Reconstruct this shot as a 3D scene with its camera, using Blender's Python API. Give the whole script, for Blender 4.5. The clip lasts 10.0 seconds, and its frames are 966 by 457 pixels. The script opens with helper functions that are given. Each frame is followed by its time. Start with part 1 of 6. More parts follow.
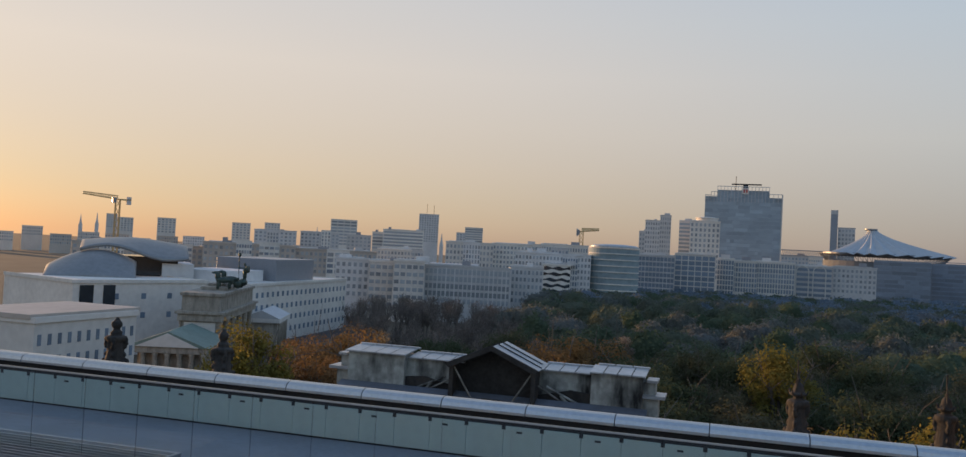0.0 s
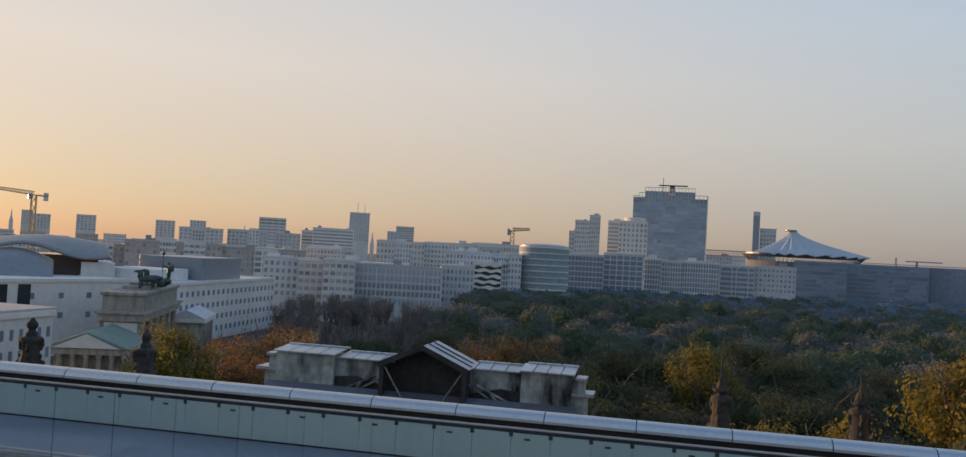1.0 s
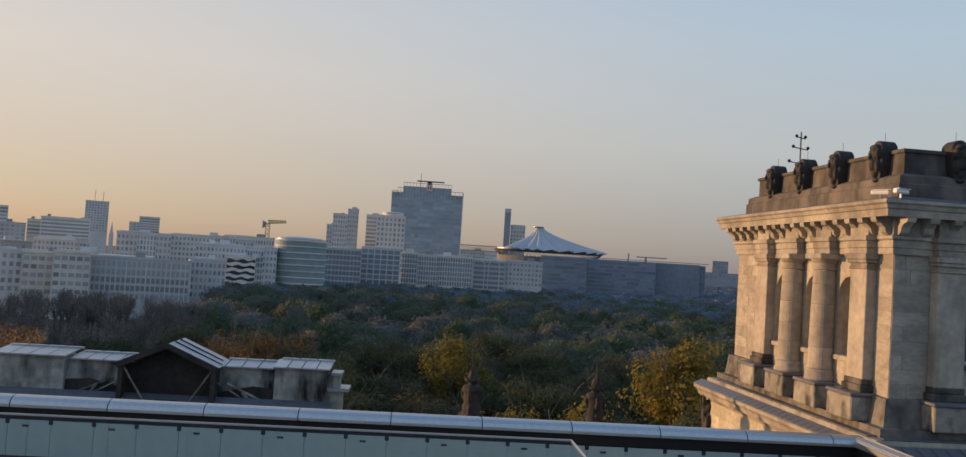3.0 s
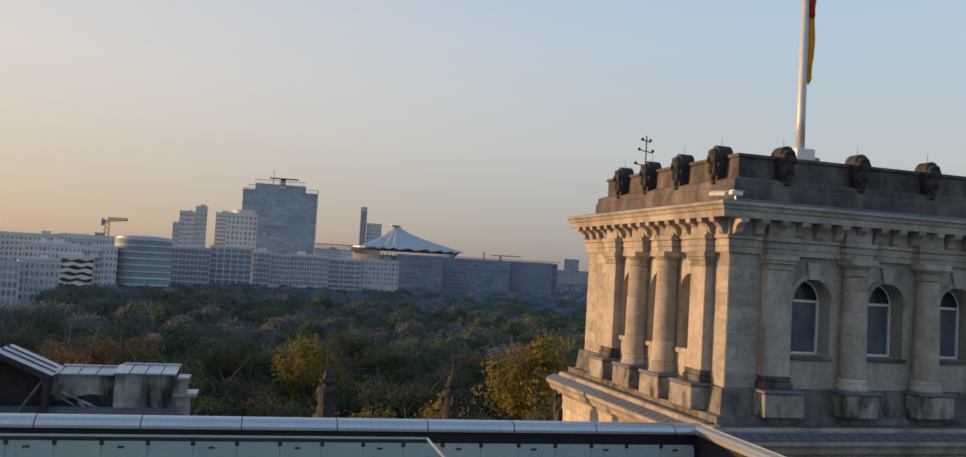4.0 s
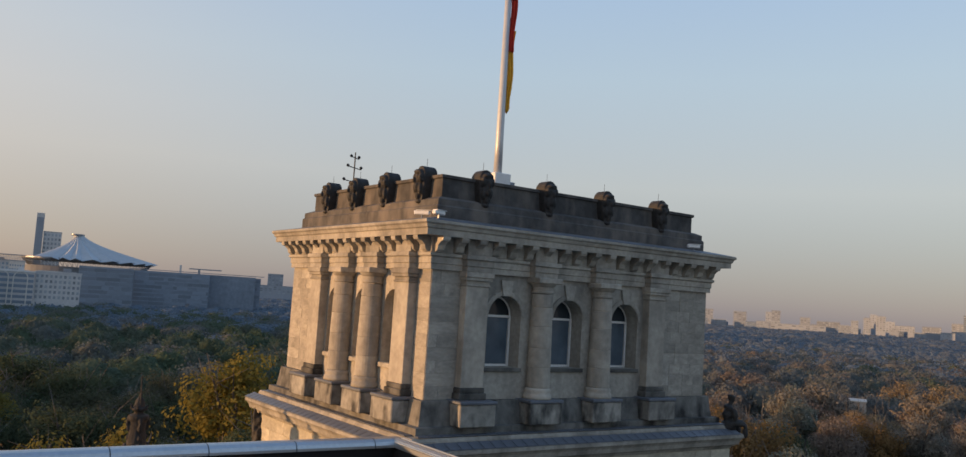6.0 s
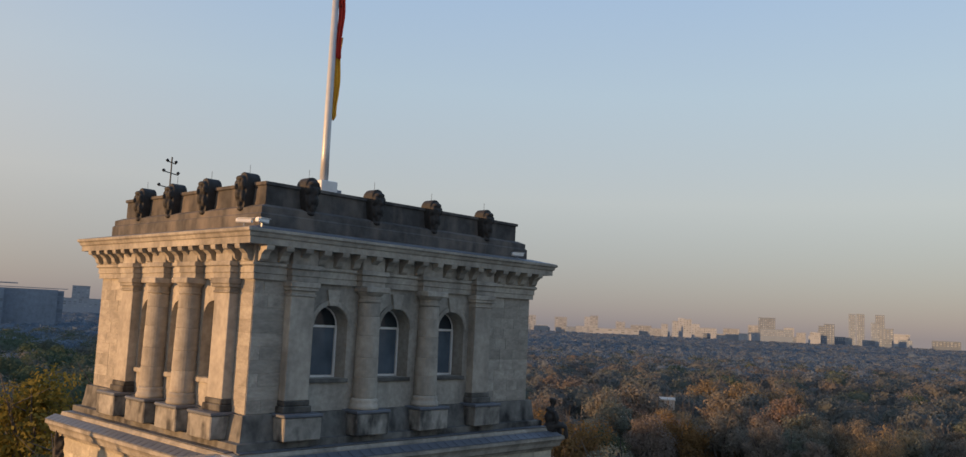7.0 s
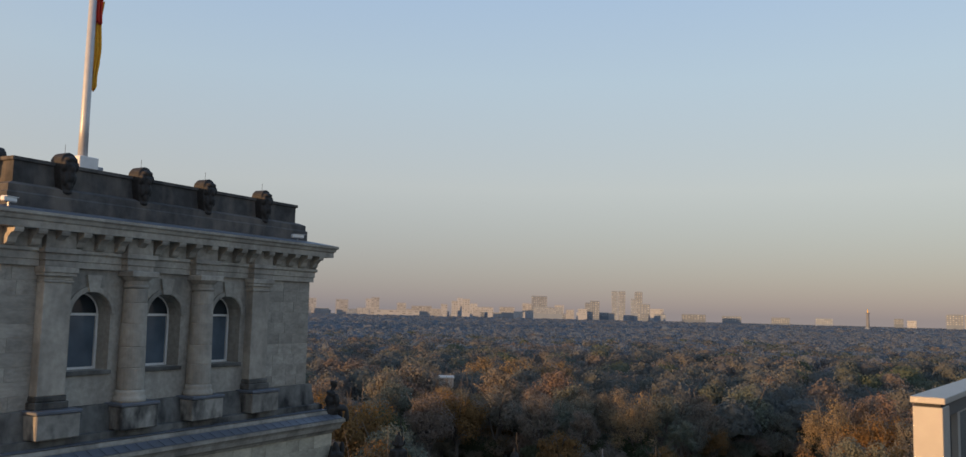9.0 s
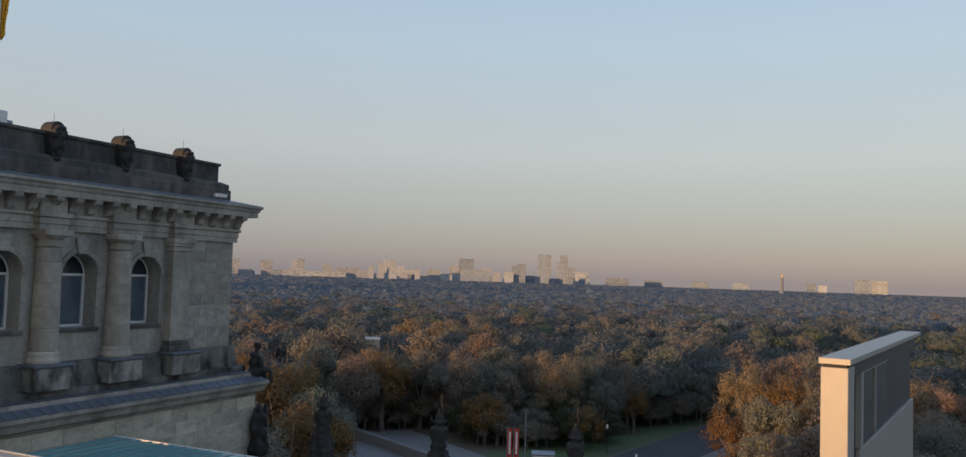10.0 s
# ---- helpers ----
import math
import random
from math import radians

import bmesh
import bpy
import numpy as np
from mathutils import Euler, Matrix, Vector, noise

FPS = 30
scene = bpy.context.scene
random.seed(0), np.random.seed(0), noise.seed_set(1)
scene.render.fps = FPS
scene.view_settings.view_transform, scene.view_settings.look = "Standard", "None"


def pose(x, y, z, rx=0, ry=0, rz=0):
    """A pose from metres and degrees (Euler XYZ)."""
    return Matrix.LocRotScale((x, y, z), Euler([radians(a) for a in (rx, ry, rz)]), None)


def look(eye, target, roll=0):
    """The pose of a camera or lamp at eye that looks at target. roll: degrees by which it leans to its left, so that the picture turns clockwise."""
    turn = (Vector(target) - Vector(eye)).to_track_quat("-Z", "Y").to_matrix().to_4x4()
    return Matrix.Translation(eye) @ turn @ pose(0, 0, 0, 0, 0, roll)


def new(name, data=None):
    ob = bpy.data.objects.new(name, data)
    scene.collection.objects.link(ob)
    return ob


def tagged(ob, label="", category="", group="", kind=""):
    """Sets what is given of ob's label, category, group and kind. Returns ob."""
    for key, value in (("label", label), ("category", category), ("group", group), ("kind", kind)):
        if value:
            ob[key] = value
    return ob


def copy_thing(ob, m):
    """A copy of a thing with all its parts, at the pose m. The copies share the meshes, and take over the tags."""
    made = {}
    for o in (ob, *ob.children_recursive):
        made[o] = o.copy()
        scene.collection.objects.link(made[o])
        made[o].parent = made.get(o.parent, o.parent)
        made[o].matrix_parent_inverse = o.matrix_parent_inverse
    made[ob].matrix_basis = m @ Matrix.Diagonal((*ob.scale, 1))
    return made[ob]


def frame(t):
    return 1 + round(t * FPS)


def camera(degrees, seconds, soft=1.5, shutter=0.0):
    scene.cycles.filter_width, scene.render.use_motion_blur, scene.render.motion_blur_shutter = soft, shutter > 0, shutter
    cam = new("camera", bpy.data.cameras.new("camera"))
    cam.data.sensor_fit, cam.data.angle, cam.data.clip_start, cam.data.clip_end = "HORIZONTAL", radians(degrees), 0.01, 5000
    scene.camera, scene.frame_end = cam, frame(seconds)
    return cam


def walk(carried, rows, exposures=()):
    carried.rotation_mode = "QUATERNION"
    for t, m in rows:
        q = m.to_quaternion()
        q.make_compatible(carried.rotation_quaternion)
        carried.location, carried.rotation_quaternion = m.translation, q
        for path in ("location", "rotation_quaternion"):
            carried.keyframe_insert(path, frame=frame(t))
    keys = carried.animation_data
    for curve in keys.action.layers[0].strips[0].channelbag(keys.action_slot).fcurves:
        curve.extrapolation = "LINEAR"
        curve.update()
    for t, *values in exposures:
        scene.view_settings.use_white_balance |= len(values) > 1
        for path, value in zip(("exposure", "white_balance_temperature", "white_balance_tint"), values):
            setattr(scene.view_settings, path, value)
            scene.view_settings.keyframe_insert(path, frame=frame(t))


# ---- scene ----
EYE = 36.0
cam = camera(58.77, 10.0, soft=1.4)
walk(cam, [
    (0, pose(0, 0, EYE, 91.465, -3.048, -163.798)),
    (0.5, pose(0, 0, EYE, 91.603, -3.062, -166.313)),
    (1, pose(0, 0, EYE, 91.664, -3.237, -168.394)),
    (1.5, pose(0, 0, EYE, 91.749, -3.469, -170.757)),
    (2, pose(0, 0, EYE, 91.860, -3.681, -172.884)),
    (2.5, pose(0, 0, EYE, 91.936, -3.795, -176.435)),
    (3, pose(0, 0, EYE, 92.219, -3.601, 175.505)),
    (3.2, pose(0, 0, EYE, 92.342, -3.479, 172.905)),
    (4.3, pose(0, 0, EYE, 92.920, -3.502, 163.097)),
    (4.5, pose(0, 0, EYE, 93.119, -3.702, 160.798)),
    (5, pose(0, 0, EYE, 93.603, -3.848, 155.454)),
    (5.2, pose(0, 0, EYE, 93.764, -3.790, 153.692)),
    (6.3, pose(0, 0, EYE, 95.365, -3.431, 143.012)),
    (6.5, pose(0, 0, EYE, 95.587, -3.233, 140.489)),
    (7, pose(0, 0, EYE, 96.131, -2.616, 134.953)),
    (7.5, pose(0, 0, EYE, 96.557, -2.005, 129.958)),
    (8, pose(0, 0, EYE, 96.651, -1.450, 125.945)),
    (8.5, pose(0, 0, EYE, 96.196, -1.372, 122.415)),
    (9, pose(0, 0, EYE, 95.420, -1.361, 120.490)),
    (9.5, pose(0, 0, EYE, 94.226, -1.439, 117.812)),
    (10, pose(0, 0, EYE, 93.063, -1.794, 115.630)),
], exposures=[(0, 0.0), (1.5, 0.08), (3.0, 0.02), (4.5, 0.14), (5.2, 0.12), (6.5, 0.06), (8, 0.0), (10, 0.06)])

# ---- sky and sun: a low, hazy morning sun in the south-east ----
SUN_AZ, SUN_EL = 69.0, 3.6      # degrees east of south, above the horizon
world = bpy.data.worlds.new("world")
scene.world = world
world.use_nodes = True
wn, wl = world.node_tree.nodes, world.node_tree.links
sky = wn.new("ShaderNodeTexSky")
sky.sky_type = "NISHITA"
sky.sun_disc = False
sky.sun_elevation = radians(SUN_EL)
sky.sun_rotation = radians(180 - SUN_AZ)
sky.air_density, sky.dust_density, sky.ozone_density = 1.0, 0.4, 1.0
wn["Background"].inputs["Strength"].default_value = 0.05
wl.new(sky.outputs["Color"], wn["Background"].inputs["Color"])
# morning haze: pale and grey at the horizon, clear blue above, warm towards the sun
way = wn.new("ShaderNodeTexCoord")
split, height = wn.new("ShaderNodeSeparateXYZ"), wn.new("ShaderNodeValToRGB")
wl.new(way.outputs["Generated"], split.inputs[0])
wl.new(split.outputs["Z"], height.inputs["Fac"])
for k, (at, colour) in enumerate(((0.0, (0.165, 0.195, 0.26)), (0.012, (0.19, 0.215, 0.28)), (0.06, (0.285, 0.30, 0.36)), (0.14, (0.435, 0.455, 0.49)), (0.26, (0.42, 0.515, 0.615)), (0.42, (0.33, 0.47, 0.695)), (1.0, (0.18, 0.32, 0.60)))):
    el = height.color_ramp.elements[k] if k < 2 else height.color_ramp.elements.new(at)
    el.position, el.color = at, (*colour, 1)
toward, glow = wn.new("ShaderNodeVectorMath"), wn.new("ShaderNodeMapRange")
toward.operation = "DOT_PRODUCT"
toward.inputs[1].default_value = (math.sin(radians(SUN_AZ)), -math.cos(radians(SUN_AZ)), 0.02)
wl.new(way.outputs["Generated"], toward.inputs[0])
glow.interpolation_type = "SMOOTHSTEP"
glow.inputs["From Min"].default_value, glow.inputs["From Max"].default_value = -0.28, 1.0
wl.new(toward.outputs["Value"], glow.inputs["Value"])
warm = wn.new("ShaderNodeMix")
warm.data_type = "RGBA"
warmth = wn.new("ShaderNodeValToRGB")
wl.new(split.outputs["Z"], warmth.inputs["Fac"])
for k, (at, colour) in enumerate(((0.0, (0.35, 0.28, 0.25)), (0.03, (0.45, 0.345, 0.30)), (0.09, (0.57, 0.43, 0.365)), (0.20, (0.69, 0.57, 0.50)), (0.40, (0.56, 0.575, 0.61)), (1.0, (0.2, 0.3, 0.5)))):
    el = warmth.color_ramp.elements[k] if k < 2 else warmth.color_ramp.elements.new(at)
    el.position, el.color = at, (*colour, 1)
wl.new(warmth.outputs["Color"], warm.inputs[7])
wl.new(glow.outputs[0], warm.inputs[0])
wl.new(height.outputs["Color"], warm.inputs[6])
haze, both = wn.new("ShaderNodeBackground"), wn.new("ShaderNodeAddShader")
haze.inputs["Strength"].default_value = 0.90
wl.new(warm.outputs[2], haze.inputs["Color"])
wl.new(wn["Background"].outputs[0], both.inputs[0])
wl.new(haze.outputs[0], both.inputs[1])
wl.new(both.outputs[0], wn["World Output"].inputs["Surface"])
sun = new("sun", bpy.data.lights.new("sun", "SUN"))
sun.data.energy, sun.data.angle, sun.data.color = 5.0, radians(1.2), (1.0, 0.55, 0.245)
sun_dir = Vector((math.sin(radians(SUN_AZ)) * math.cos(radians(SUN_EL)), -math.cos(radians(SUN_AZ)) * math.cos(radians(SUN_EL)), math.sin(radians(SUN_EL))))
sun.matrix_world = look(sun_dir * 200, (0, 0, 0))


# ---- materials ----
def material(name, colour, rough=0.8, metal=0.0, grain=4.0, patch=0.3, vary=0.25, bump=0.2, stain=None, stain_amount=0.5, each=0.0, spec=0.4, streak=0.35, blot_size=0.9):
    """Colour varied by a fine grain and large patches, optional stains, and a tone of its own for each piece."""
    m = bpy.data.materials.new(name)
    m.use_nodes = True
    n, l = m.node_tree.nodes, m.node_tree.links
    bsdf = n["Principled BSDF"]
    bsdf.inputs["Roughness"].default_value, bsdf.inputs["Metallic"].default_value = rough, metal
    bsdf.inputs["Specular IOR Level"].default_value = spec
    co = n.new("ShaderNodeTexCoord")
    fine, large = n.new("ShaderNodeTexNoise"), n.new("ShaderNodeTexNoise")
    fine.inputs["Scale"].default_value, fine.inputs["Detail"].default_value = grain, 6
    large.inputs["Scale"].default_value, large.inputs["Detail"].default_value = patch, 4
    where = co.outputs["Object"]
    if each:
        own, wide, shift = n.new("ShaderNodeObjectInfo"), n.new("ShaderNodeMath"), n.new("ShaderNodeVectorMath")
        wide.operation, wide.inputs[1].default_value = "MULTIPLY", 80.0
        l.new(own.outputs["Random"], wide.inputs[0])
        l.new(where, shift.inputs[0])
        l.new(wide.outputs[0], shift.inputs[1])
        where = shift.outputs[0]
    for t in (fine, large):
        l.new(where, t.inputs["Vector"])
    add = n.new("ShaderNodeMath")
    add.operation = "ADD"
    l.new(fine.outputs["Fac"], add.inputs[0])
    l.new(large.outputs["Fac"], add.inputs[1])
    span = n.new("ShaderNodeMapRange")
    span.inputs["From Min"].default_value, span.inputs["From Max"].default_value = 0.6, 1.4
    span.inputs["To Min"].default_value, span.inputs["To Max"].default_value = 1 - vary, 1 + vary
    l.new(add.outputs[0], span.inputs["Value"])
    value = span.outputs[0]
    if each:
        info, tone, mul = n.new("ShaderNodeObjectInfo"), n.new("ShaderNodeMapRange"), n.new("ShaderNodeMath")
        tone.inputs["To Min"].default_value, tone.inputs["To Max"].default_value = 1 - each, 1 + each
        l.new(info.outputs["Random"], tone.inputs["Value"])
        mul.operation = "MULTIPLY"
        l.new(value, mul.inputs[0])
        l.new(tone.outputs[0], mul.inputs[1])
        value = mul.outputs[0]
    base = n.new("ShaderNodeVectorMath")
    base.operation = "SCALE"
    base.inputs[0].default_value = colour
    l.new(value, base.inputs["Scale"])
    out = base.outputs[0]
    if stain:
        blot, ramp, mix = n.new("ShaderNodeTexNoise"), n.new("ShaderNodeMapRange"), n.new("ShaderNodeMix")
        blot.inputs["Scale"].default_value, blot.inputs["Detail"].default_value = blot_size, 8
        squash = n.new("ShaderNodeMapping")
        squash.inputs["Scale"].default_value = (1.0, 1.0, streak)
        l.new(where, squash.inputs["Vector"])
        l.new(squash.outputs[0], blot.inputs["Vector"])
        ramp.inputs["From Min"].default_value, ramp.inputs["From Max"].default_value = 0.45, 0.68
        ramp.inputs["To Max"].default_value = stain_amount
        l.new(blot.outputs["Fac"], ramp.inputs["Value"])
        mix.data_type = "RGBA"
        mix.inputs[7].default_value = (*stain, 1)
        l.new(ramp.outputs[0], mix.inputs[0])
        l.new(out, mix.inputs[6])
        out = mix.outputs[2]
    l.new(out, bsdf.inputs["Base Color"])
    if bump:
        b = n.new("ShaderNodeBump")
        b.inputs["Strength"].default_value, b.inputs["Distance"].default_value = bump, 0.05
        l.new(fine.outputs["Fac"], b.inputs["Height"])
        l.new(b.outputs[0], bsdf.inputs["Normal"])
    return m


def leaf_material(name, *colours, spread=1.0):
    """Leaves: a tone for each tree, and a lighter or darker one for each leaf."""
    m = bpy.data.materials.new(name)
    m.use_nodes = True
    n, l = m.node_tree.nodes, m.node_tree.links
    bsdf = n["Principled BSDF"]
    bsdf.inputs["Roughness"].default_value = 0.85
    bsdf.inputs["Specular IOR Level"].default_value = 0.15
    info, ramp = n.new("ShaderNodeObjectInfo"), n.new("ShaderNodeValToRGB")
    while len(ramp.color_ramp.elements) < len(colours):
        ramp.color_ramp.elements.new(0.5)
    for k, c in enumerate(colours):
        ramp.color_ramp.elements[k].position = k / max(1, len(colours) - 1)
        ramp.color_ramp.elements[k].color = (*c, 1)
    geo, tone = n.new("ShaderNodeNewGeometry"), n.new("ShaderNodeMapRange")
    tone.inputs["To Min"].default_value, tone.inputs["To Max"].default_value = 0.86, 1.15
    l.new(geo.outputs["Random Per Island"], tone.inputs["Value"])
    l.new(info.outputs["Random"], ramp.inputs["Fac"])
    sc = n.new("ShaderNodeVectorMath")
    sc.operation = "SCALE"
    l.new(ramp.outputs["Color"], sc.inputs[0])
    l.new(tone.outputs[0], sc.inputs["Scale"])
    l.new(sc.outputs[0], bsdf.inputs["Base Color"])
    thin, mix = n.new("ShaderNodeBsdfTranslucent"), n.new("ShaderNodeMixShader")
    l.new(sc.outputs[0], thin.inputs["Color"])
    mix.inputs[0].default_value = 0.45
    l.new(bsdf.outputs[0], mix.inputs[1])
    l.new(thin.outputs[0], mix.inputs[2])
    l.new(mix.outputs[0], n["Material Output"].inputs["Surface"])
    return m


def woods_material(name, *colours):
    """Woods: each tree takes its own tone, and each leaf a little of its own."""
    m = leaf_material(name, *colours)
    n, l = m.node_tree.nodes, m.node_tree.links
    ramp = next(k for k in n if k.bl_idname == "ShaderNodeValToRGB")
    own = n.new("ShaderNodeAttribute")
    own.attribute_name = "tree"
    l.new(own.outputs["Fac"], ramp.inputs["Fac"])
    co, mottle, span, mul = n.new("ShaderNodeTexCoord"), n.new("ShaderNodeTexNoise"), n.new("ShaderNodeMapRange"), n.new("ShaderNodeMath")
    mottle.inputs["Scale"].default_value, mottle.inputs["Detail"].default_value = 0.9, 5
    l.new(co.outputs["Object"], mottle.inputs["Vector"])
    span.inputs["From Min"].default_value, span.inputs["From Max"].default_value = 0.3, 0.7
    span.inputs["To Min"].default_value, span.inputs["To Max"].default_value = 0.86, 1.14
    l.new(mottle.outputs["Fac"], span.inputs["Value"])
    mul.operation = "MULTIPLY"
    scale = next(k for k in n if k.bl_idname == "ShaderNodeVectorMath")
    l.new(scale.inputs["Scale"].links[0].from_socket, mul.inputs[0])
    l.new(span.outputs[0], mul.inputs[1])
    l.new(mul.outputs[0], scale.inputs["Scale"])
    rise = n.new("ShaderNodeBump")
    rise.inputs["Strength"].default_value, rise.inputs["Distance"].default_value = 0.25, 0.4
    l.new(mottle.outputs["Fac"], rise.inputs["Height"])
    l.new(rise.outputs[0], n["Principled BSDF"].inputs["Normal"])
    return m


STONE = material("sandstone", (0.338, 0.313, 0.266), 0.85, grain=5, patch=0.5, vary=0.34, bump=0.45, stain=(0.06, 0.058, 0.055), stain_amount=0.5, each=0.12, streak=0.25, blot_size=0.9)
STONE_COL = material("sandstone_shaft", (0.335, 0.308, 0.259), 0.85, grain=4, patch=0.8, vary=0.28, bump=0.35, stain=(0.08, 0.076, 0.07), stain_amount=0.38, each=0.14, blot_size=1.2)
ASHLAR = material("ashlar_block", (0.335, 0.31, 0.263), 0.88, grain=5, patch=0.9, vary=0.26, bump=0.35, stain=(0.09, 0.085, 0.078), stain_amount=0.34, each=0.14, streak=1.0, blot_size=1.5)
STONE_YELLOW = material("yellow_sandstone", (0.41, 0.36, 0.255), 0.85, grain=4, patch=0.4, vary=0.3, bump=0.3, stain=(0.15, 0.14, 0.12), stain_amount=0.5, each=0.1, streak=0.5)
STONE_DARK = material("blackened_stone", (0.068, 0.066, 0.064), 0.9, grain=3, patch=0.6, vary=0.5, bump=0.5, stain=(0.22, 0.19, 0.16), stain_amount=0.6, each=0.2, blot_size=1.1)
STONE_GRIME = material("grimy_stone", (0.12, 0.117, 0.106), 0.9, grain=3, patch=0.7, vary=0.45, bump=0.4, stain=(0.018, 0.018, 0.018), stain_amount=0.95, each=0.25, streak=0.6, blot_size=1.4)
STONE_WORN = material("weathered_stone", (0.235, 0.225, 0.198), 0.9, grain=4, patch=0.8, vary=0.4, bump=0.4, stain=(0.025, 0.025, 0.025), stain_amount=0.9, each=0.25, streak=0.5, blot_size=1.9)
STONE_SOOT = material("sooty_stone", (0.030, 0.029, 0.028), 0.9, grain=6, patch=1.2, vary=0.5, bump=0.5, stain=(0.11, 0.09, 0.07), stain_amount=0.3, each=0.2, blot_size=2.2)
SCULPT = material("black_patina", (0.026, 0.025, 0.024), 0.7, grain=6, patch=1.5, vary=0.5, bump=0.6)
LEAD = material("lead_sheet", (0.13, 0.145, 0.17), 0.5, 0.3, grain=2, patch=0.6, vary=0.3, bump=0.1)
STEEL = material("brushed_steel", (0.47, 0.49, 0.50), 0.36, 0.85, grain=9, patch=0.5, vary=0.12, bump=0.03)
PANEL = material("pale_metal_panel", (0.31, 0.39, 0.38), 0.45, 0.1, grain=3, patch=0.6, vary=0.12, bump=0.02)
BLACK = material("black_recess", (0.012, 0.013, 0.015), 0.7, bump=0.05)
ROOF = material("grey_roof_felt", (0.16, 0.18, 0.21), 0.8, grain=6, patch=0.4, vary=0.2, bump=0.15)
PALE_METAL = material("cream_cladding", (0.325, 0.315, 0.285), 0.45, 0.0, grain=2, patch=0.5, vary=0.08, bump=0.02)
GREY_METAL = material("grey_cladding", (0.24, 0.26, 0.29), 0.4, 0.2, grain=2, patch=0.5, vary=0.1, bump=0.02)
WHITE = material("white_paint", (0.72, 0.71, 0.68), 0.5, grain=5, patch=0.8, vary=0.08, bump=0.03)
POLE = material("weathered_white_pole", (0.50, 0.50, 0.49), 0.4, 0.2, grain=5, patch=0.8, vary=0.12, bump=0.03)
DIRTY = material("streaked_render", (0.29, 0.30, 0.275), 0.85, grain=3, patch=0.9, vary=0.55, bump=0.25, stain=(0.014, 0.015, 0.015), stain_amount=1.0, streak=0.33, blot_size=1.25)
ZINC = material("zinc_sheet", (0.40, 0.43, 0.46), 0.4, 0.55, grain=3, patch=0.8, vary=0.2, bump=0.05, each=0.15)
SHELL_METAL = material("satin_roof_metal", (0.25, 0.255, 0.255), 0.45, 0.4, grain=0.8, patch=0.1, vary=0.15, bump=0.02)
DARK_IRON = material("dark_iron", (0.03, 0.032, 0.035), 0.55, 0.5, bump=0.05)
BARK = material("bark", (0.110, 0.099, 0.088), 0.9, grain=8, vary=0.4, bump=0.5)
ASPHALT = material("asphalt", (0.055, 0.057, 0.06), 0.85, grain=3, patch=0.08, vary=0.25, bump=0.1)
PAVING = material("paving", (0.19, 0.18, 0.17), 0.85, grain=2, patch=0.1, vary=0.25, bump=0.1)
GRASS = material("park_lawn", (0.075, 0.10, 0.045), 0.95, grain=1.2, patch=0.05, vary=0.35, bump=0.2)
GROUND = material("leaf_strewn_ground", (0.12, 0.10, 0.07), 0.95, grain=0.8, patch=0.02, vary=0.4, bump=0.2)
# City cladding and glass: some haze is put into these light colours.
LIME = material("limestone_cladding", (0.63, 0.605, 0.56), 0.8, grain=0.6, patch=0.05, vary=0.16, bump=0.05, each=0.1)
LIME_GREY = material("grey_stone_cladding", (0.54, 0.545, 0.545), 0.8, grain=0.6, patch=0.05, vary=0.16, bump=0.05, each=0.14)
LIME_WHITE = material("white_render", (0.645, 0.63, 0.59), 0.8, grain=0.6, patch=0.05, vary=0.14, bump=0.05, each=0.08)
CONCRETE = material("concrete", (0.58, 0.58, 0.575), 0.85, grain=0.5, patch=0.04, vary=0.15, bump=0.05, each=0.12)
BROWN_STONE = material("brown_stone", (0.47, 0.42, 0.37), 0.85, grain=0.6, patch=0.05, vary=0.15, bump=0.05, each=0.1)
# Skyline blocks: the bluish haze of distance is put into both colours.
HAZED_PALE = material("hazed_pale_render", (0.285, 0.32, 0.365), 0.8, grain=0.5, patch=0.04, vary=0.1, bump=0.05, each=0.22)
HAZED_GREY = material("hazed_blue_grey_render", (0.165, 0.215, 0.285), 0.85, grain=0.5, patch=0.04, vary=0.1, bump=0.05, each=0.22)
FACADE_GLASS = material("blue_facade_glass", (0.25, 0.335, 0.41), 0.18, 0.0, grain=0.3, patch=0.03, vary=0.3, bump=0.0, spec=0.7, each=0.13)
ROUND_GLASS = material("green_curved_glass", (0.25, 0.32, 0.345), 0.75, 0.0, grain=0.3, patch=0.03, vary=0.2, bump=0.0, spec=0.2)
CITY_GLASS = material("grey_window_glass", (0.29, 0.325, 0.355), 0.2, 0.0, grain=0.5, patch=0.1, vary=0.2, bump=0.0, spec=0.6, each=0.3)
COMPLEX_GLASS = material("dark_blue_glass", (0.17, 0.225, 0.29), 0.25, 0.0, grain=0.3, patch=0.03, vary=0.25, bump=0.0, spec=0.6, each=0.12)
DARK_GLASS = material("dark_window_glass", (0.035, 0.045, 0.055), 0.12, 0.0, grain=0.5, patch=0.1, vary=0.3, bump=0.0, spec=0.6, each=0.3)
COPPER = material("green_copper", (0.17, 0.23, 0.20), 0.7, 0.1, grain=1, patch=0.2, vary=0.2, bump=0.05)
BRONZE = material("dark_green_bronze", (0.05, 0.075, 0.065), 0.5, 0.4, grain=2, vary=0.3, bump=0.1)
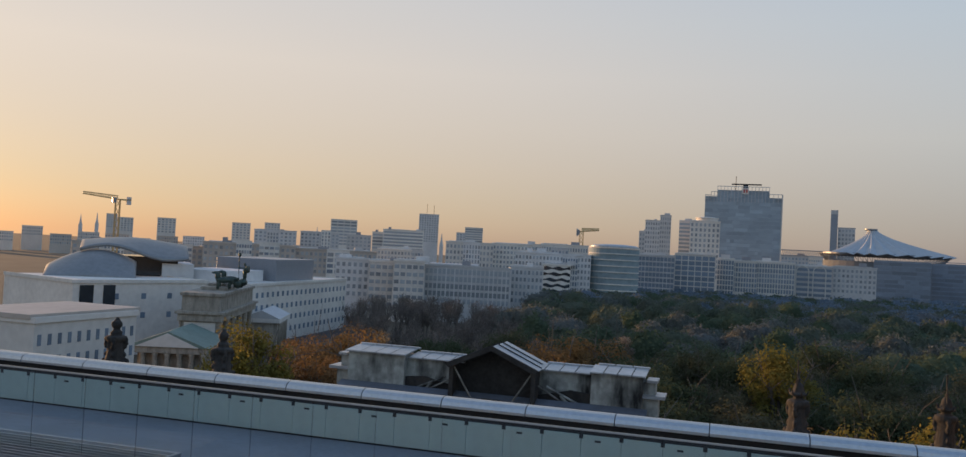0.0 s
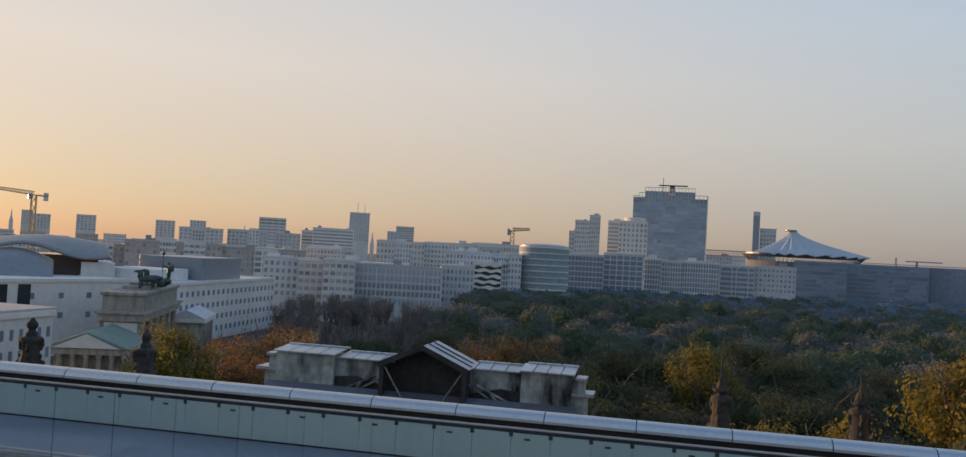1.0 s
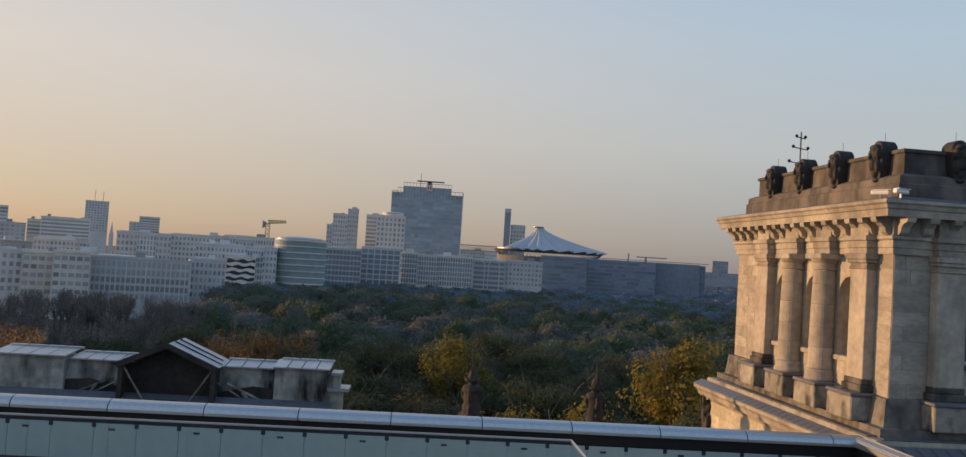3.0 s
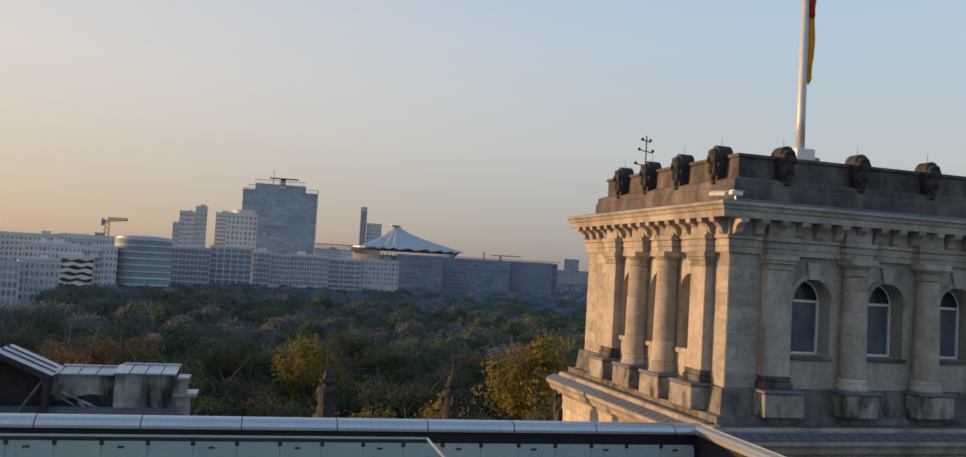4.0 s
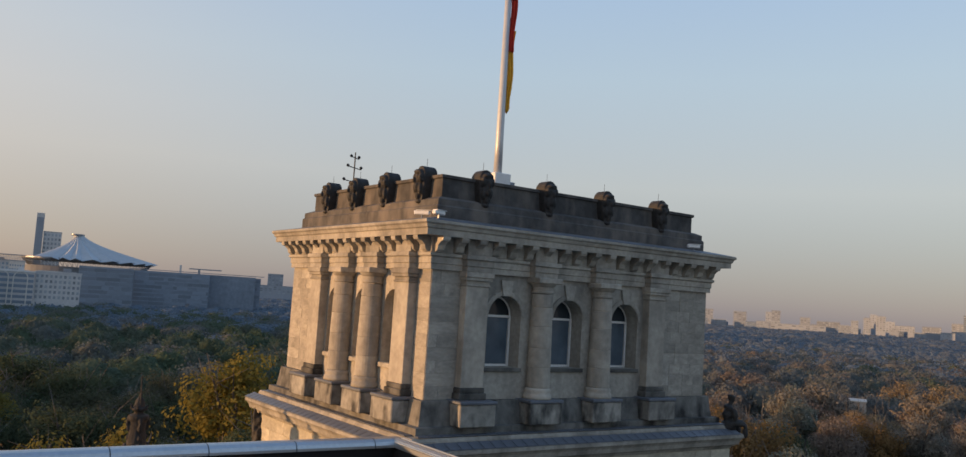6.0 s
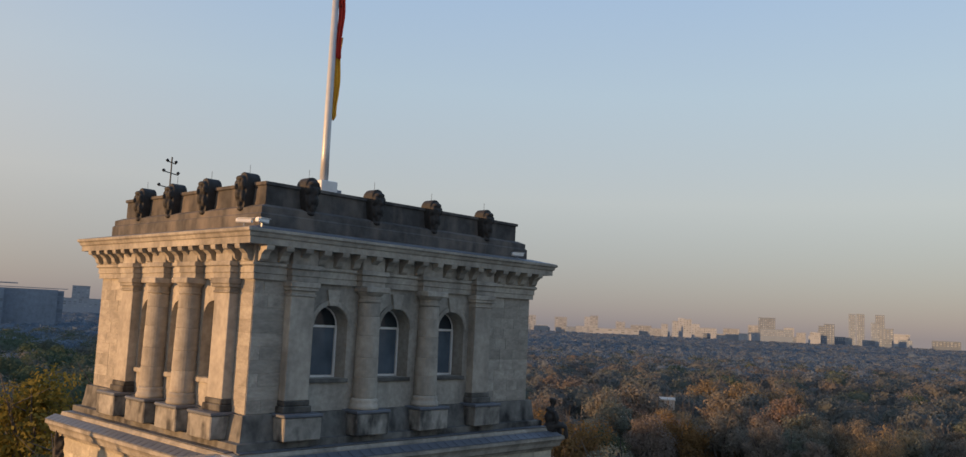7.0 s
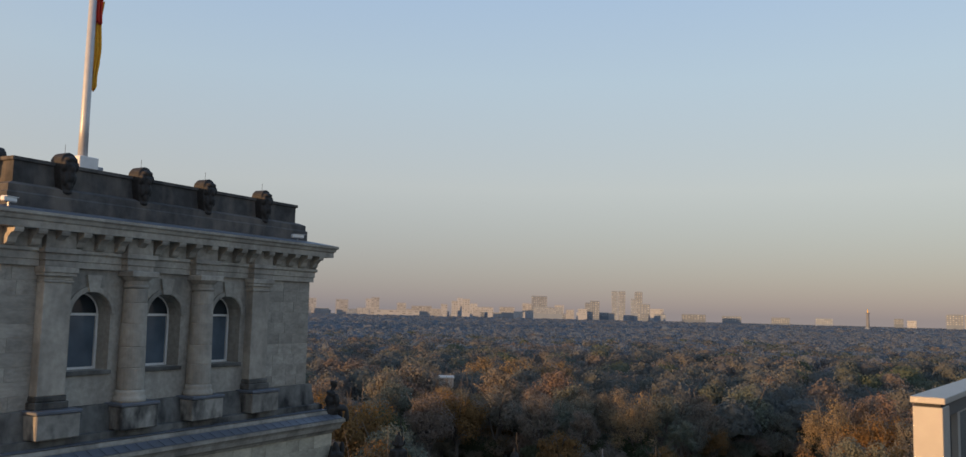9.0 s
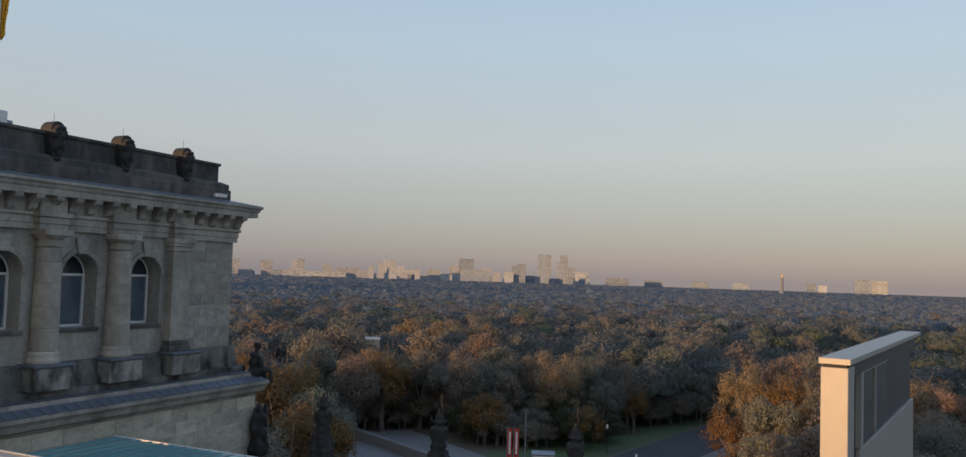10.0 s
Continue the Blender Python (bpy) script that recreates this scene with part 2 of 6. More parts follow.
TENT = material("white_membrane", (0.38, 0.42, 0.45), 0.6, 0.0, grain=0.2, patch=0.03, vary=0.1, bump=0.0)
CRANE_YELLOW = material("crane_paint", (0.50, 0.36, 0.17), 0.6, 0.0, grain=1, vary=0.1, bump=0.0)
FLAG_BLACK = material("black_cloth", (0.012, 0.012, 0.014), 0.9, grain=8, bump=0.1)
FLAG_RED = material("red_cloth", (0.58, 0.05, 0.03), 0.85, grain=8, bump=0.1)
FLAG_GOLD = material("gold_cloth", (0.85, 0.48, 0.05), 0.85, grain=8, bump=0.1)
RED_PAINT = material("red_paint", (0.45, 0.05, 0.04), 0.5, bump=0.02)
GREEN_LEAF = leaf_material("green_leaf", (0.058, 0.080, 0.045), (0.076, 0.094, 0.053), (0.104, 0.102, 0.064))
MIXED_LEAF = leaf_material("autumn_leaf", (0.175, 0.200, 0.155), (0.215, 0.198, 0.165), (0.260, 0.190, 0.152), (0.165, 0.186, 0.155), (0.272, 0.222, 0.162))
YELLOW_LEAF = leaf_material("yellow_leaf", (0.260, 0.195, 0.040), (0.170, 0.150, 0.040))
ORANGE_LEAF = leaf_material("orange_leaf", (0.23, 0.145, 0.06), (0.19, 0.115, 0.055))
TAWNY_LEAF = leaf_material("tawny_leaf", (0.303, 0.232, 0.130), (0.261, 0.203, 0.130))
BARE_LEAF = leaf_material("last_brown_leaf", (0.225, 0.190, 0.165), (0.190, 0.170, 0.155))
# Bluish leaves: the haze over the distant woods is put into the colour.
HAZED_WOODS = woods_material("hazed_woods", (0.145, 0.205, 0.268), (0.168, 0.220, 0.270), (0.140, 0.194, 0.248), (0.205, 0.225, 0.240), (0.152, 0.203, 0.253), (0.212, 0.222, 0.224))
# Greyed and lightened leaves: a little haze is put in here too.
WOODS = woods_material("woods_leaf", (0.080, 0.116, 0.072), (0.093, 0.128, 0.080), (0.115, 0.138, 0.098), (0.138, 0.156, 0.140), (0.148, 0.162, 0.156), (0.166, 0.168, 0.160), (0.206, 0.172, 0.146), (0.234, 0.232, 0.190))
# Lower window panes: the sky's reflection is put into this blue-grey.
SKY_PANE = material("sky_reflection_pane", (0.095, 0.125, 0.155), 0.14, grain=1.5, patch=0.8, vary=0.3, bump=0.02, spec=0.6)


def pane_material(name, tint, rough):
    m = bpy.data.materials.new(name)
    m.use_nodes = True
    b = m.node_tree.nodes["Principled BSDF"]
    b.inputs["Base Color"].default_value = (*tint, 1)
    b.inputs["Roughness"].default_value, b.inputs["Transmission Weight"].default_value, b.inputs["IOR"].default_value = rough, 1.0, 1.45
    return m


CLEAR = pane_material("clear_glass", (0.90, 0.97, 0.96), 0.0)


# ---- shaping helpers ----
def part(name, bm, mat, parent=None, label="", smooth=False):
    """Links a bmesh as one mesh object under a thing or a part."""
    me = bpy.data.meshes.new(name)
    bm.normal_update()
    bm.to_mesh(me)
    bm.free()
    me.materials.append(mat)
    if smooth:
        for p in me.polygons:
            p.use_smooth = True
    ob = new(name, me)
    if parent:
        ob.parent = parent
    return tagged(ob, label)


def piece(name, me, parent, m):
    """Another object on a mesh that is shared."""
    ob = new(name, me)
    ob.parent = parent
    ob.matrix_basis = m
    return ob


def thing(name, label, category, m=None, group="", kind=""):
    ob = new(name)
    if m is not None:
        ob.matrix_basis = m
    return tagged(ob, label, category, group, kind)


def box(bm, x0, x1, y0, y1, z0, z1, bevel=0.0):
    vs = [bm.verts.new((x, y, z)) for z in (z0, z1) for y in (y0, y1) for x in (x0, x1)]
    fs = [bm.faces.new([vs[k] for k in f]) for f in ((0, 2, 3, 1), (4, 5, 7, 6), (0, 1, 5, 4), (2, 6, 7, 3), (0, 4, 6, 2), (1, 3, 7, 5))]
    if bevel:
        es = list({e for f in fs for e in f.edges})
        bmesh.ops.bevel(bm, geom=es, offset=bevel, segments=1, affect="EDGES")
    return bm


def boxes(*rows, bevel=0.0):
    bm = bmesh.new()
    for r in rows:
        box(bm, *r, bevel=bevel)
    return bm


def lathe(bm, profile, at=(0, 0), seg=20, squash=1.0):
    """Turns (radius, z) about an upright axis."""
    rings = []
    for r, z in profile:
        rings.append([bm.verts.new((at[0] + r * math.cos(2 * math.pi * k / seg), at[1] + squash * r * math.sin(2 * math.pi * k / seg), z)) for k in range(seg)])
    for a, b in zip(rings, rings[1:]):
        for k in range(seg):
            bm.faces.new((a[k], a[(k + 1) % seg], b[(k + 1) % seg], b[k]))
    bm.faces.new(rings[0][::-1])
    bm.faces.new(rings[-1])
    return bm


def moulding(bm, rect, profile, close=True):
    """Runs a profile of (offset, z) round a rectangle, with mitred corners."""
    x0, x1, y0, y1 = rect
    rings = [[bm.verts.new(p) for p in ((x0 - o, y0 - o, z), (x1 + o, y0 - o, z), (x1 + o, y1 + o, z), (x0 - o, y1 + o, z))] for o, z in profile]
    for a, b in zip(rings, rings[1:]):
        for k in range(4):
            bm.faces.new((a[k], a[(k + 1) % 4], b[(k + 1) % 4], b[k]))
    if close:
        bm.faces.new(rings[0][::-1])
        bm.faces.new(rings[-1])
    return bm


def extrude_outline(bm, pts, put, depth):
    """A flat outline (u, z), put into the world by put(u, w, z), drawn out by depth."""
    a = [bm.verts.new(put(u, 0, z)) for u, z in pts]
    b = [bm.verts.new(put(u, depth, z)) for u, z in pts]
    bm.faces.new(a)
    bm.faces.new(b[::-1])
    for k in range(len(pts)):
        j = (k + 1) % len(pts)
        bm.faces.new((a[j], a[k], b[k], b[j]))
    return bm


def bar(bm, p, q, r=0.05, seg=6):
    """A thin round bar from p to q."""
    p, q = Vector(p), Vector(q)
    turn = (q - p).to_track_quat("Z", "Y")
    rings = []
    for c in (p, q):
        rings.append([bm.verts.new(c + turn @ Vector((r * math.cos(2 * math.pi * k / seg), r * math.sin(2 * math.pi * k / seg), 0))) for k in range(seg)])
    for k in range(seg):
        bm.faces.new((rings[0][k], rings[0][(k + 1) % seg], rings[1][(k + 1) % seg], rings[1][k]))
    bm.faces.new(rings[0][::-1])
    bm.faces.new(rings[1])
    return bm


def arch_points(c, half, spring, n=10):
    return [(c + half * math.cos(math.pi * k / n), spring + half * math.sin(math.pi * k / n)) for k in range(n + 1)]


def arched_wall(bm, u0, u1, z0, z1, openings, put, depth):
    """A wall skin from u0 to u1 with arched openings (centre, half width, sill, spring) that go in by depth."""
    def quad(*pts):
        bm.faces.new([bm.verts.new(put(*p)) for p in pts])
    last = u0
    for c, h, sill, spring in sorted(openings):
        quad((last, 0, z0), (c - h, 0, z0), (c - h, 0, z1), (last, 0, z1))
        quad((c - h, 0, z0), (c + h, 0, z0), (c + h, 0, sill), (c - h, 0, sill))
        pts = arch_points(c, h, spring)[::-1]
        for (a, za), (b, zb) in zip(pts, pts[1:]):
            quad((a, 0, za), (b, 0, zb), (b, 0, z1), (a, 0, z1))
        ring = [(c - h, sill)] + pts + [(c + h, sill)]
        for (a, za), (b, zb) in zip(ring, ring[1:] + ring[:1]):
            quad((a, 0, za), (a, depth, za), (b, depth, zb), (b, 0, zb))
        last = c + h
    quad((last, 0, z0), (u1, 0, z0), (u1, 0, z1), (last, 0, z1))
    bmesh.ops.remove_doubles(bm, verts=bm.verts, dist=1e-4)
    bmesh.ops.recalc_face_normals(bm, faces=bm.faces)
    return bm


def polar(az, d):
    """A place by its bearing (degrees west of south) and distance from the roof's viewing point."""
    return -math.sin(radians(az)) * d, -math.cos(radians(az)) * d


# ---- ground and streets ----
def sheet(name, pts, z, mat, label, category):
    bm = bmesh.new()
    bm.faces.new([bm.verts.new((x, y, z)) for x, y in pts])
    bmesh.ops.recalc_face_normals(bm, faces=bm.faces)
    ob = part(name, bm, mat, None, label)
    return tagged(ob, "", category, kind="structure")


sheet("ground", [(4600 * math.cos(k * math.pi / 24), 4600 * math.sin(k * math.pi / 24)) for k in range(48)], 0.0, GROUND, "flat brown park ground strewn with leaves", "ground")
sheet("road_avenue", [(105, -120), (131, -120), (232, -560), (200, -560)], 0.05, ASPHALT, "wide grey asphalt avenue beside the park", "road")
sheet("road_park", [(-90, -66), (-90, -52), (-600, 40), (-600, 27)], 0.05, ASPHALT, "asphalt road running through the autumn park", "road")
sheet("pavement_park", [(-90, -52), (-90, -47), (-600, 45), (-600, 40)], 0.12, PAVING, "pale paved path beside the park road", "pavement")
sheet("lawn_park", [(-150, -76), (-150, -56), (-600, 25.2), (-600, 12)], 0.06, GRASS, "strip of lawn beside the park road", "lawn")
sheet("pavement_square", [(-128, -70), (-150, -64), (-172, -100), (-150, -122)], 0.12, PAVING, "pale paved square in front of the building", "pavement")


# ---- the parliament roof: body, terrace, parapet ----
def z(h):
    return EYE + h


body = thing("parliament_building", "sandstone parliament building with flat grey roofs", "building", pose(0, 0, 0), kind="structure")
part("wall", boxes((-33.6, 60, -40.8, 70, 0, z(-9.4))), STONE, body)
part("terrace_block", boxes((-13.9, 60, -25.72, 6, z(-9.4), z(-6.5))), ROOF, body)
part("terrace_deck", boxes((-13.9, 60, -25.72, 6, z(-6.5), z(-6.42))), ROOF, body, "blue-grey roof deck")
# Black core: the shade under the coping is put into its colour.
part("parapet_core", boxes((-14.6, 60, -26.6, -25.95, z(-9.4), z(-5.0)), (-14.6, -14.0, -25.95, -2, z(-9.4), z(-5.0))), BLACK, body, "recess under the coping, its shade put in as black")

# pale panels along the inside of the parapet, each with its joint
bm = box(bmesh.new(), 0.005, 1.195, -0.03, 0.03, -1.02, 0, 0.006)
panel = part("parapet_panel", bm, PANEL, body)
panel_mesh = panel.data
panel.matrix_basis = pose(-13.9, -25.72, z(-5.34))
for k in range(1, 44):
    piece("parapet_panel", panel_mesh, body, pose(-13.9 + 1.2 * k, -25.72, z(-5.34)))
bm = boxes((-0.09, 0.09, -0.008, 0.008, -0.03, 0.03))
slot = part("vent_slot", bm, BLACK, body)
slot.matrix_basis = pose(-13.2, -25.68, z(-5.50))
for k in range(1, 16):
    piece("vent_slot", slot.data, body, pose(-13.2 + 2.4 * k, -25.68, z(-5.50)))

bm = boxes((-0.06, 0.06, -0.006, 0.012, -0.11, 0.02), bevel=0.004)
notch = part("joint_clip", bm, BLACK, body)
notch.matrix_basis = pose(-13.9, -25.685, z(-5.34))
for k in range(1, 44):
    piece("joint_clip", notch.data, body, pose(-13.9 + 1.2 * k, -25.685, z(-5.34)))

# rounded steel coping, in lengths with open joints
coping_outline = [(-0.32, -0.30), (-0.32, -0.16), (-0.27, -0.06), (-0.16, -0.01), (0.0, 0.0), (0.16, -0.03), (0.28, -0.11), (0.33, -0.22), (0.33, -0.30)]
bm = extrude_outline(bmesh.new(), coping_outline, lambda u, w, h: (w, u, h), 2.69)
bmesh.ops.recalc_face_normals(bm, faces=bm.faces)
cop = part("coping", bm, STEEL, body, "brushed steel parapet coping")
cop.matrix_basis = pose(-13.17, -26.02, z(-4.69))
for k in range(1, 22):
    piece("coping", cop.data, body, pose(-13.17 + 2.72 * k, -26.02, z(-4.69)))
for k in range(9):
    piece("coping", cop.data, body, pose(-14.2, -25.95 + 2.69 * k, z(-4.69), 0, 0, 90))
bm = boxes((0, 58, -0.018, 0.018, -0.02, 0.02))
filler = extrude_outline(bmesh.new(), coping_outline, lambda u, w, h: (w, u, h), 1.0)
bmesh.ops.recalc_face_normals(filler, faces=filler.faces)
part("coping", filler, STEEL, body).matrix_basis = pose(-14.2, -26.02, z(-4.69))
part("coping_seam", bm, DARK_IRON, body).matrix_basis = pose(-14.0, -26.12, z(-4.76))
# Two bars added to catch the sun where the coping's edges glint.
bm = bar(bmesh.new(), (-13.85, -25.6, z(-4.80)), (-13.85, -2, z(-4.80)), 0.035, 8)
bar(bm, (-14.1, -25.6, z(-4.67)), (-14.1, -2, z(-4.67)), 0.03, 8)
part("edge_trim", bm, STEEL, body, "steel bars added to make the coping edges glint")
part("lower_flashing", boxes((-15.6, -14.55, -25.9, -2, z(-5.26), z(-5.2))), ZINC, body, "flat zinc flashing behind the coping")

# louvred vents on the deck
lv = thing("roof_louvre", "grey metal louvred vent lying on the roof deck", "vent", pose(20.6, -18.4, z(-6.42)))
part("frame", boxes((-6, 6, -2.6, -2.5, 0, 0.3), (-6, 6, 1.4, 1.5, 0, 0.3), (-6, -5.9, -2.5, 1.4, 0, 0.3), (5.9, 6, -2.5, 1.4, 0, 0.3)), GREY_METAL, lv)
bm = bmesh.new()
extrude_outline(bm, [(0, 0.0), (0.16, 0.2), (0.19, 0.2), (0.03, 0.0)], lambda u, w, h: (w - 5.9, u, h), 11.8)
slat = part("slat", bm, ZINC, lv)
slat.matrix_basis = pose(0, -2.5, 0.06)
for k in range(1, 16):
    piece("slat", slat.data, lv, pose(0, -2.5 + 0.24 * k, 0.06))

# glass balustrade nearer the viewer
gb = thing("glass_balustrade", "clear glass balustrade with a bright steel top edge", "balustrade", pose(-3.9, -20.0, z(-6.42)), kind="structure")
for k in range(14):
    g = part("pane", boxes((0.01 + 1.75 * k, 1.74 + 1.75 * k, -0.008, 0.008, 0.05, 2.36)), CLEAR, gb)
    g.visible_shadow = False
part("top_edge", boxes((-0.02, 24.5, -0.018, 0.018, 2.36, 2.40), (-0.02, 0.02, 0.018, 6.0, 2.36, 2.40)), STEEL, gb, "bright steel edge")
g = part("pane", boxes((-0.008, 0.008, 0.02, 6.0, 0.05, 2.36)), CLEAR, gb)
g.visible_shadow = False
part("foot_rail", boxes((-0.05, 24.5, -0.05, 0.05, 0, 0.05)), GREY_METAL, gb)

# lower west roof with its glass canopy
cn = thing("glass_canopy", "teal striped glass canopy in a white frame", "canopy", pose(-21, -16, z(-6.4)))
part("glass", boxes((-2.1, 1.85, -10.0, 10, -0.03, 0.0)), material("teal_glass", (0.10, 0.30, 0.30), 0.2, grain=2, patch=0.4, vary=0.15, bump=0.01, spec=0.6), cn, "teal glass")
bm = boxes((0, 3.95, -0.025, 0.025, 0, 0.02))
st = part("stripe", bm, GREY_METAL, cn)
st.matrix_basis = pose(-2.1, -9.8, 0.004)
for k in range(1, 36):
    piece("stripe", st.data, cn, pose(-2.1, -9.8 + 0.55 * k, 0.004))
part("frame", boxes((1.85, 2.35, -10, 10, -0.2, 0.04), (-2.16, -2.1, -10, 10, -0.12, 0.03)), WHITE, cn, "white metal frame")
for y in (-9, -3, 3, 9):
    part("post", boxes((1.98, 2.12, y - 0.07, y + 0.07, -3.4, -0.2)), WHITE, cn)
    part("post", boxes((-2.16, -2.1, y - 0.05, y + 0.05, -3.4, -0.12)), WHITE, cn)


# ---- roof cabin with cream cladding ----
# Dark side cladding, with the shade on that side put into its colour.
SHADED_CLAD = material("shaded_dark_cladding", (0.055, 0.062, 0.072), 0.5, 0.1, grain=2, patch=0.5, vary=0.1, bump=0.02)
hut = thing("roof_cabin", "cream and grey metal-clad roof cabin with a dark window", "cabin", pose(-30.0, -1.75, z(-9.4), 0, 0, -6.5))
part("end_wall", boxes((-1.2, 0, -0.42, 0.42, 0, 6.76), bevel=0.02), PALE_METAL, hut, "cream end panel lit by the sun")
part("side_wall", boxes((-22, -1.22, -0.3, 0.0, 0, 6.6)), SHADED_CLAD, hut)
part("roof_plate", boxes((-22, 0.06, -0.48, 0.50, 6.86, 7.06), bevel=0.02), PALE_METAL, hut, "flat cream roof plate with an overhang")
# Black strip under the roof plate: the gap's shadow put in as colour.
part("shadow_gap", boxes((-1.15, -0.05, -0.36, 0.36, 6.76, 6.86)), BLACK, hut)
part("seam", boxes((-1.26, -1.2, -0.3, 0.40, 0, 6.76)), BLACK, hut)
part("fascia", boxes((-22, -1.22, 0.0, 0.22, 6.3, 6.82)), SHADED_CLAD, hut)
part("lower_panel", boxes((-22, -4.2, 0.0, 0.16, 0, 3.5), bevel=0.015), PALE_METAL, hut, "pale lower panel")
w = part("window", boxes((-12, -4.7, 0.02, 0.08, 3.62, 6.2)), DARK_GLASS, hut)
part("window_frame", boxes((-4.7, -4.2, 0.0, 0.2, 3.55, 6.28), (-8.4, -8.2, 0.0, 0.14, 3.62, 6.2), (-12, -4.7, 0.0, 0.14, 6.2, 6.28)), PALE_METAL, w)

# ---- corner tower ----
TX, TY, TURN = -25.87, -35.25, 1.884
tower_m = pose(0, 0, 0, 0, 0, TURN) @ pose(TX, TY, 0)
tower = thing("corner_tower", "weathered sandstone corner tower with columns and a blackened parapet", "tower", tower_m)
X0, X1, Y0, Y1 = -8.08, 8.08, -6.7, 6.7     # body, from the tower's middle
rect = (X0, X1, Y0, Y1)


def lx(x):
    return x - TX


def ly(y):
    return y - TY


NORTH_POSTS = [lx(x) for x in (-19.75, -23.2, -26.65, -30.1)]
EAST_POSTS = [ly(y) for y in (-30.1, -32.75, -35.45, -38.3)]
north_open = [((a + b) / 2, 0.86, z(-2.62), z(-0.52)) for a, b in zip(NORTH_POSTS, NORTH_POSTS[1:])]
east_open = [((a + b) / 2, 0.74, z(-2.75), z(-0.42)) for a, b in zip(EAST_POSTS, EAST_POSTS[1:])]
put_n = lambda u, w, h: (u, Y1 - w, h)
put_e = lambda u, w, h: (X1 - w, u, h)
part("north_wall", arched_wall(bmesh.new(), X0, X1, z(-4.9), z(1.95), north_open, put_n, 0.8), STONE, tower)
part("east_wall", arched_wall(bmesh.new(), Y0, Y1, z(-4.9), z(1.95), east_open, put_e, 0.55), STONE, tower)
part("core", boxes((X0, X1 - 0.56, Y0, Y1 - 1.2, z(-4.9), z(3.0))), STONE, tower)
part("foot_wall", boxes((X0 - 1.0, X1 + 1.0, Y0 - 1.0, Y1 + 1.0, 0, z(-6.3)), bevel=0.02), STONE_YELLOW, tower, "yellowish ashlar wall with pale repairs")

# windows deep in the north arches
for c, h, sill, spring in north_open:
    pts = [(c - h, sill)] + arch_points(c, h, spring)[::-1] + [(c + h, sill)]
    part("reflection_pane", boxes((c - h + 0.1, c + h - 0.1, Y1 - 0.795, Y1 - 0.77, sill + 0.1, spring - 0.07)), SKY_PANE, tower, "lower window pane with the sky's reflection put into its colour")
    win = part("window", extrude_outline(bmesh.new(), pts, lambda u, w, zz: (u, Y1 - 0.80 - w, zz), 0.05), DARK_GLASS, tower, "dark glass reflecting the sky")
    bm = boxes((c - h, c - h + 0.09, Y1 - 0.80, Y1 - 0.70, sill, spring), (c + h - 0.09, c + h, Y1 - 0.80, Y1 - 0.70, sill, spring), (c - h + 0.09, c + h - 0.09, Y1 - 0.80, Y1 - 0.72, sill, sill + 0.09),
               (c - h + 0.09, c + h - 0.09, Y1 - 0.80, Y1 - 0.71, spring - 0.06, spring + 0.04))
    ring_o, ring_i = arch_points(c, h, spring), arch_points(c, h - 0.08, spring)
    for (a, b), (d, e) in zip(zip(ring_o, ring_o[1:]), zip(ring_i, ring_i[1:])):
        vs = [bm.verts.new((p[0], Y1 - 0.72, p[1])) for p in (a, b, e, d)]
        bm.faces.new(vs)
    part("window_frame", bm, WHITE, win, "pale metal window frame")
    part("sill", boxes((c - h - 0.12, c + h + 0.12, Y1 - 0.78, Y1 + 0.10, sill - 0.16, sill - 0.004), bevel=0.02), STONE_GRIME, tower)
    part("keystone", extrude_outline(bmesh.new(), [(c - 0.2, spring + h - 0.02), (c + 0.2, spring + h - 0.02), (c + 0.32, spring + h + 0.62), (c - 0.32, spring + h + 0.62)], lambda u, w, zz: (u, Y1 + 0.12 - w, zz), 0.12), STONE, tower)
    # raised band round the arch
    bm = bmesh.new()
    outer, inner = arch_points(c, h + 0.2, spring, 14), arch_points(c, h + 0.01, spring, 14)
    for (a, b), (d, e) in zip(zip(outer, outer[1:]), zip(inner, inner[1:])):
        for depth in (0.06,):
            f = [bm.verts.new((p[0], Y1 + depth, p[1])) for p in (a, b, e, d)]
            bm.faces.new(f)
            g = [bm.verts.new(q) for q in ((a[0], Y1, a[1]), (b[0], Y1, b[1]), (b[0], Y1 + depth, b[1]), (a[0], Y1 + depth, a[1]))]
            bm.faces.new(g)
    bmesh.ops.recalc_face_normals(bm, faces=bm.faces)
    part("arch_band", bm, STONE, tower)
# closed niches in the east arches
for c, h, sill, spring in east_open:
    part("niche_back", boxes((X1 - 0.62, X1 - 0.55, c - h, c + h, sill, spring + h)), STONE_COL, tower)
    part("sill", boxes((X1 - 0.5, X1 + 0.12, c - h - 0.08, c + h + 0.08, sill - 0.2, sill - 0.004), bevel=0.02), STONE, tower)

shaft_profile = [(0.62, -3.86), (0.62, -3.78), (0.60, -3.66), (0.54, -3.62), (0.57, -3.52), (0.55, -3.45), (0.50, -3.4), (0.505, -2.4), (0.49, -1.0), (0.45, 0.52), (0.48, 0.56), (0.48, 0.62), (0.45, 0.64), (0.45, 0.8), (0.52, 0.86), (0.58, 0.95)]


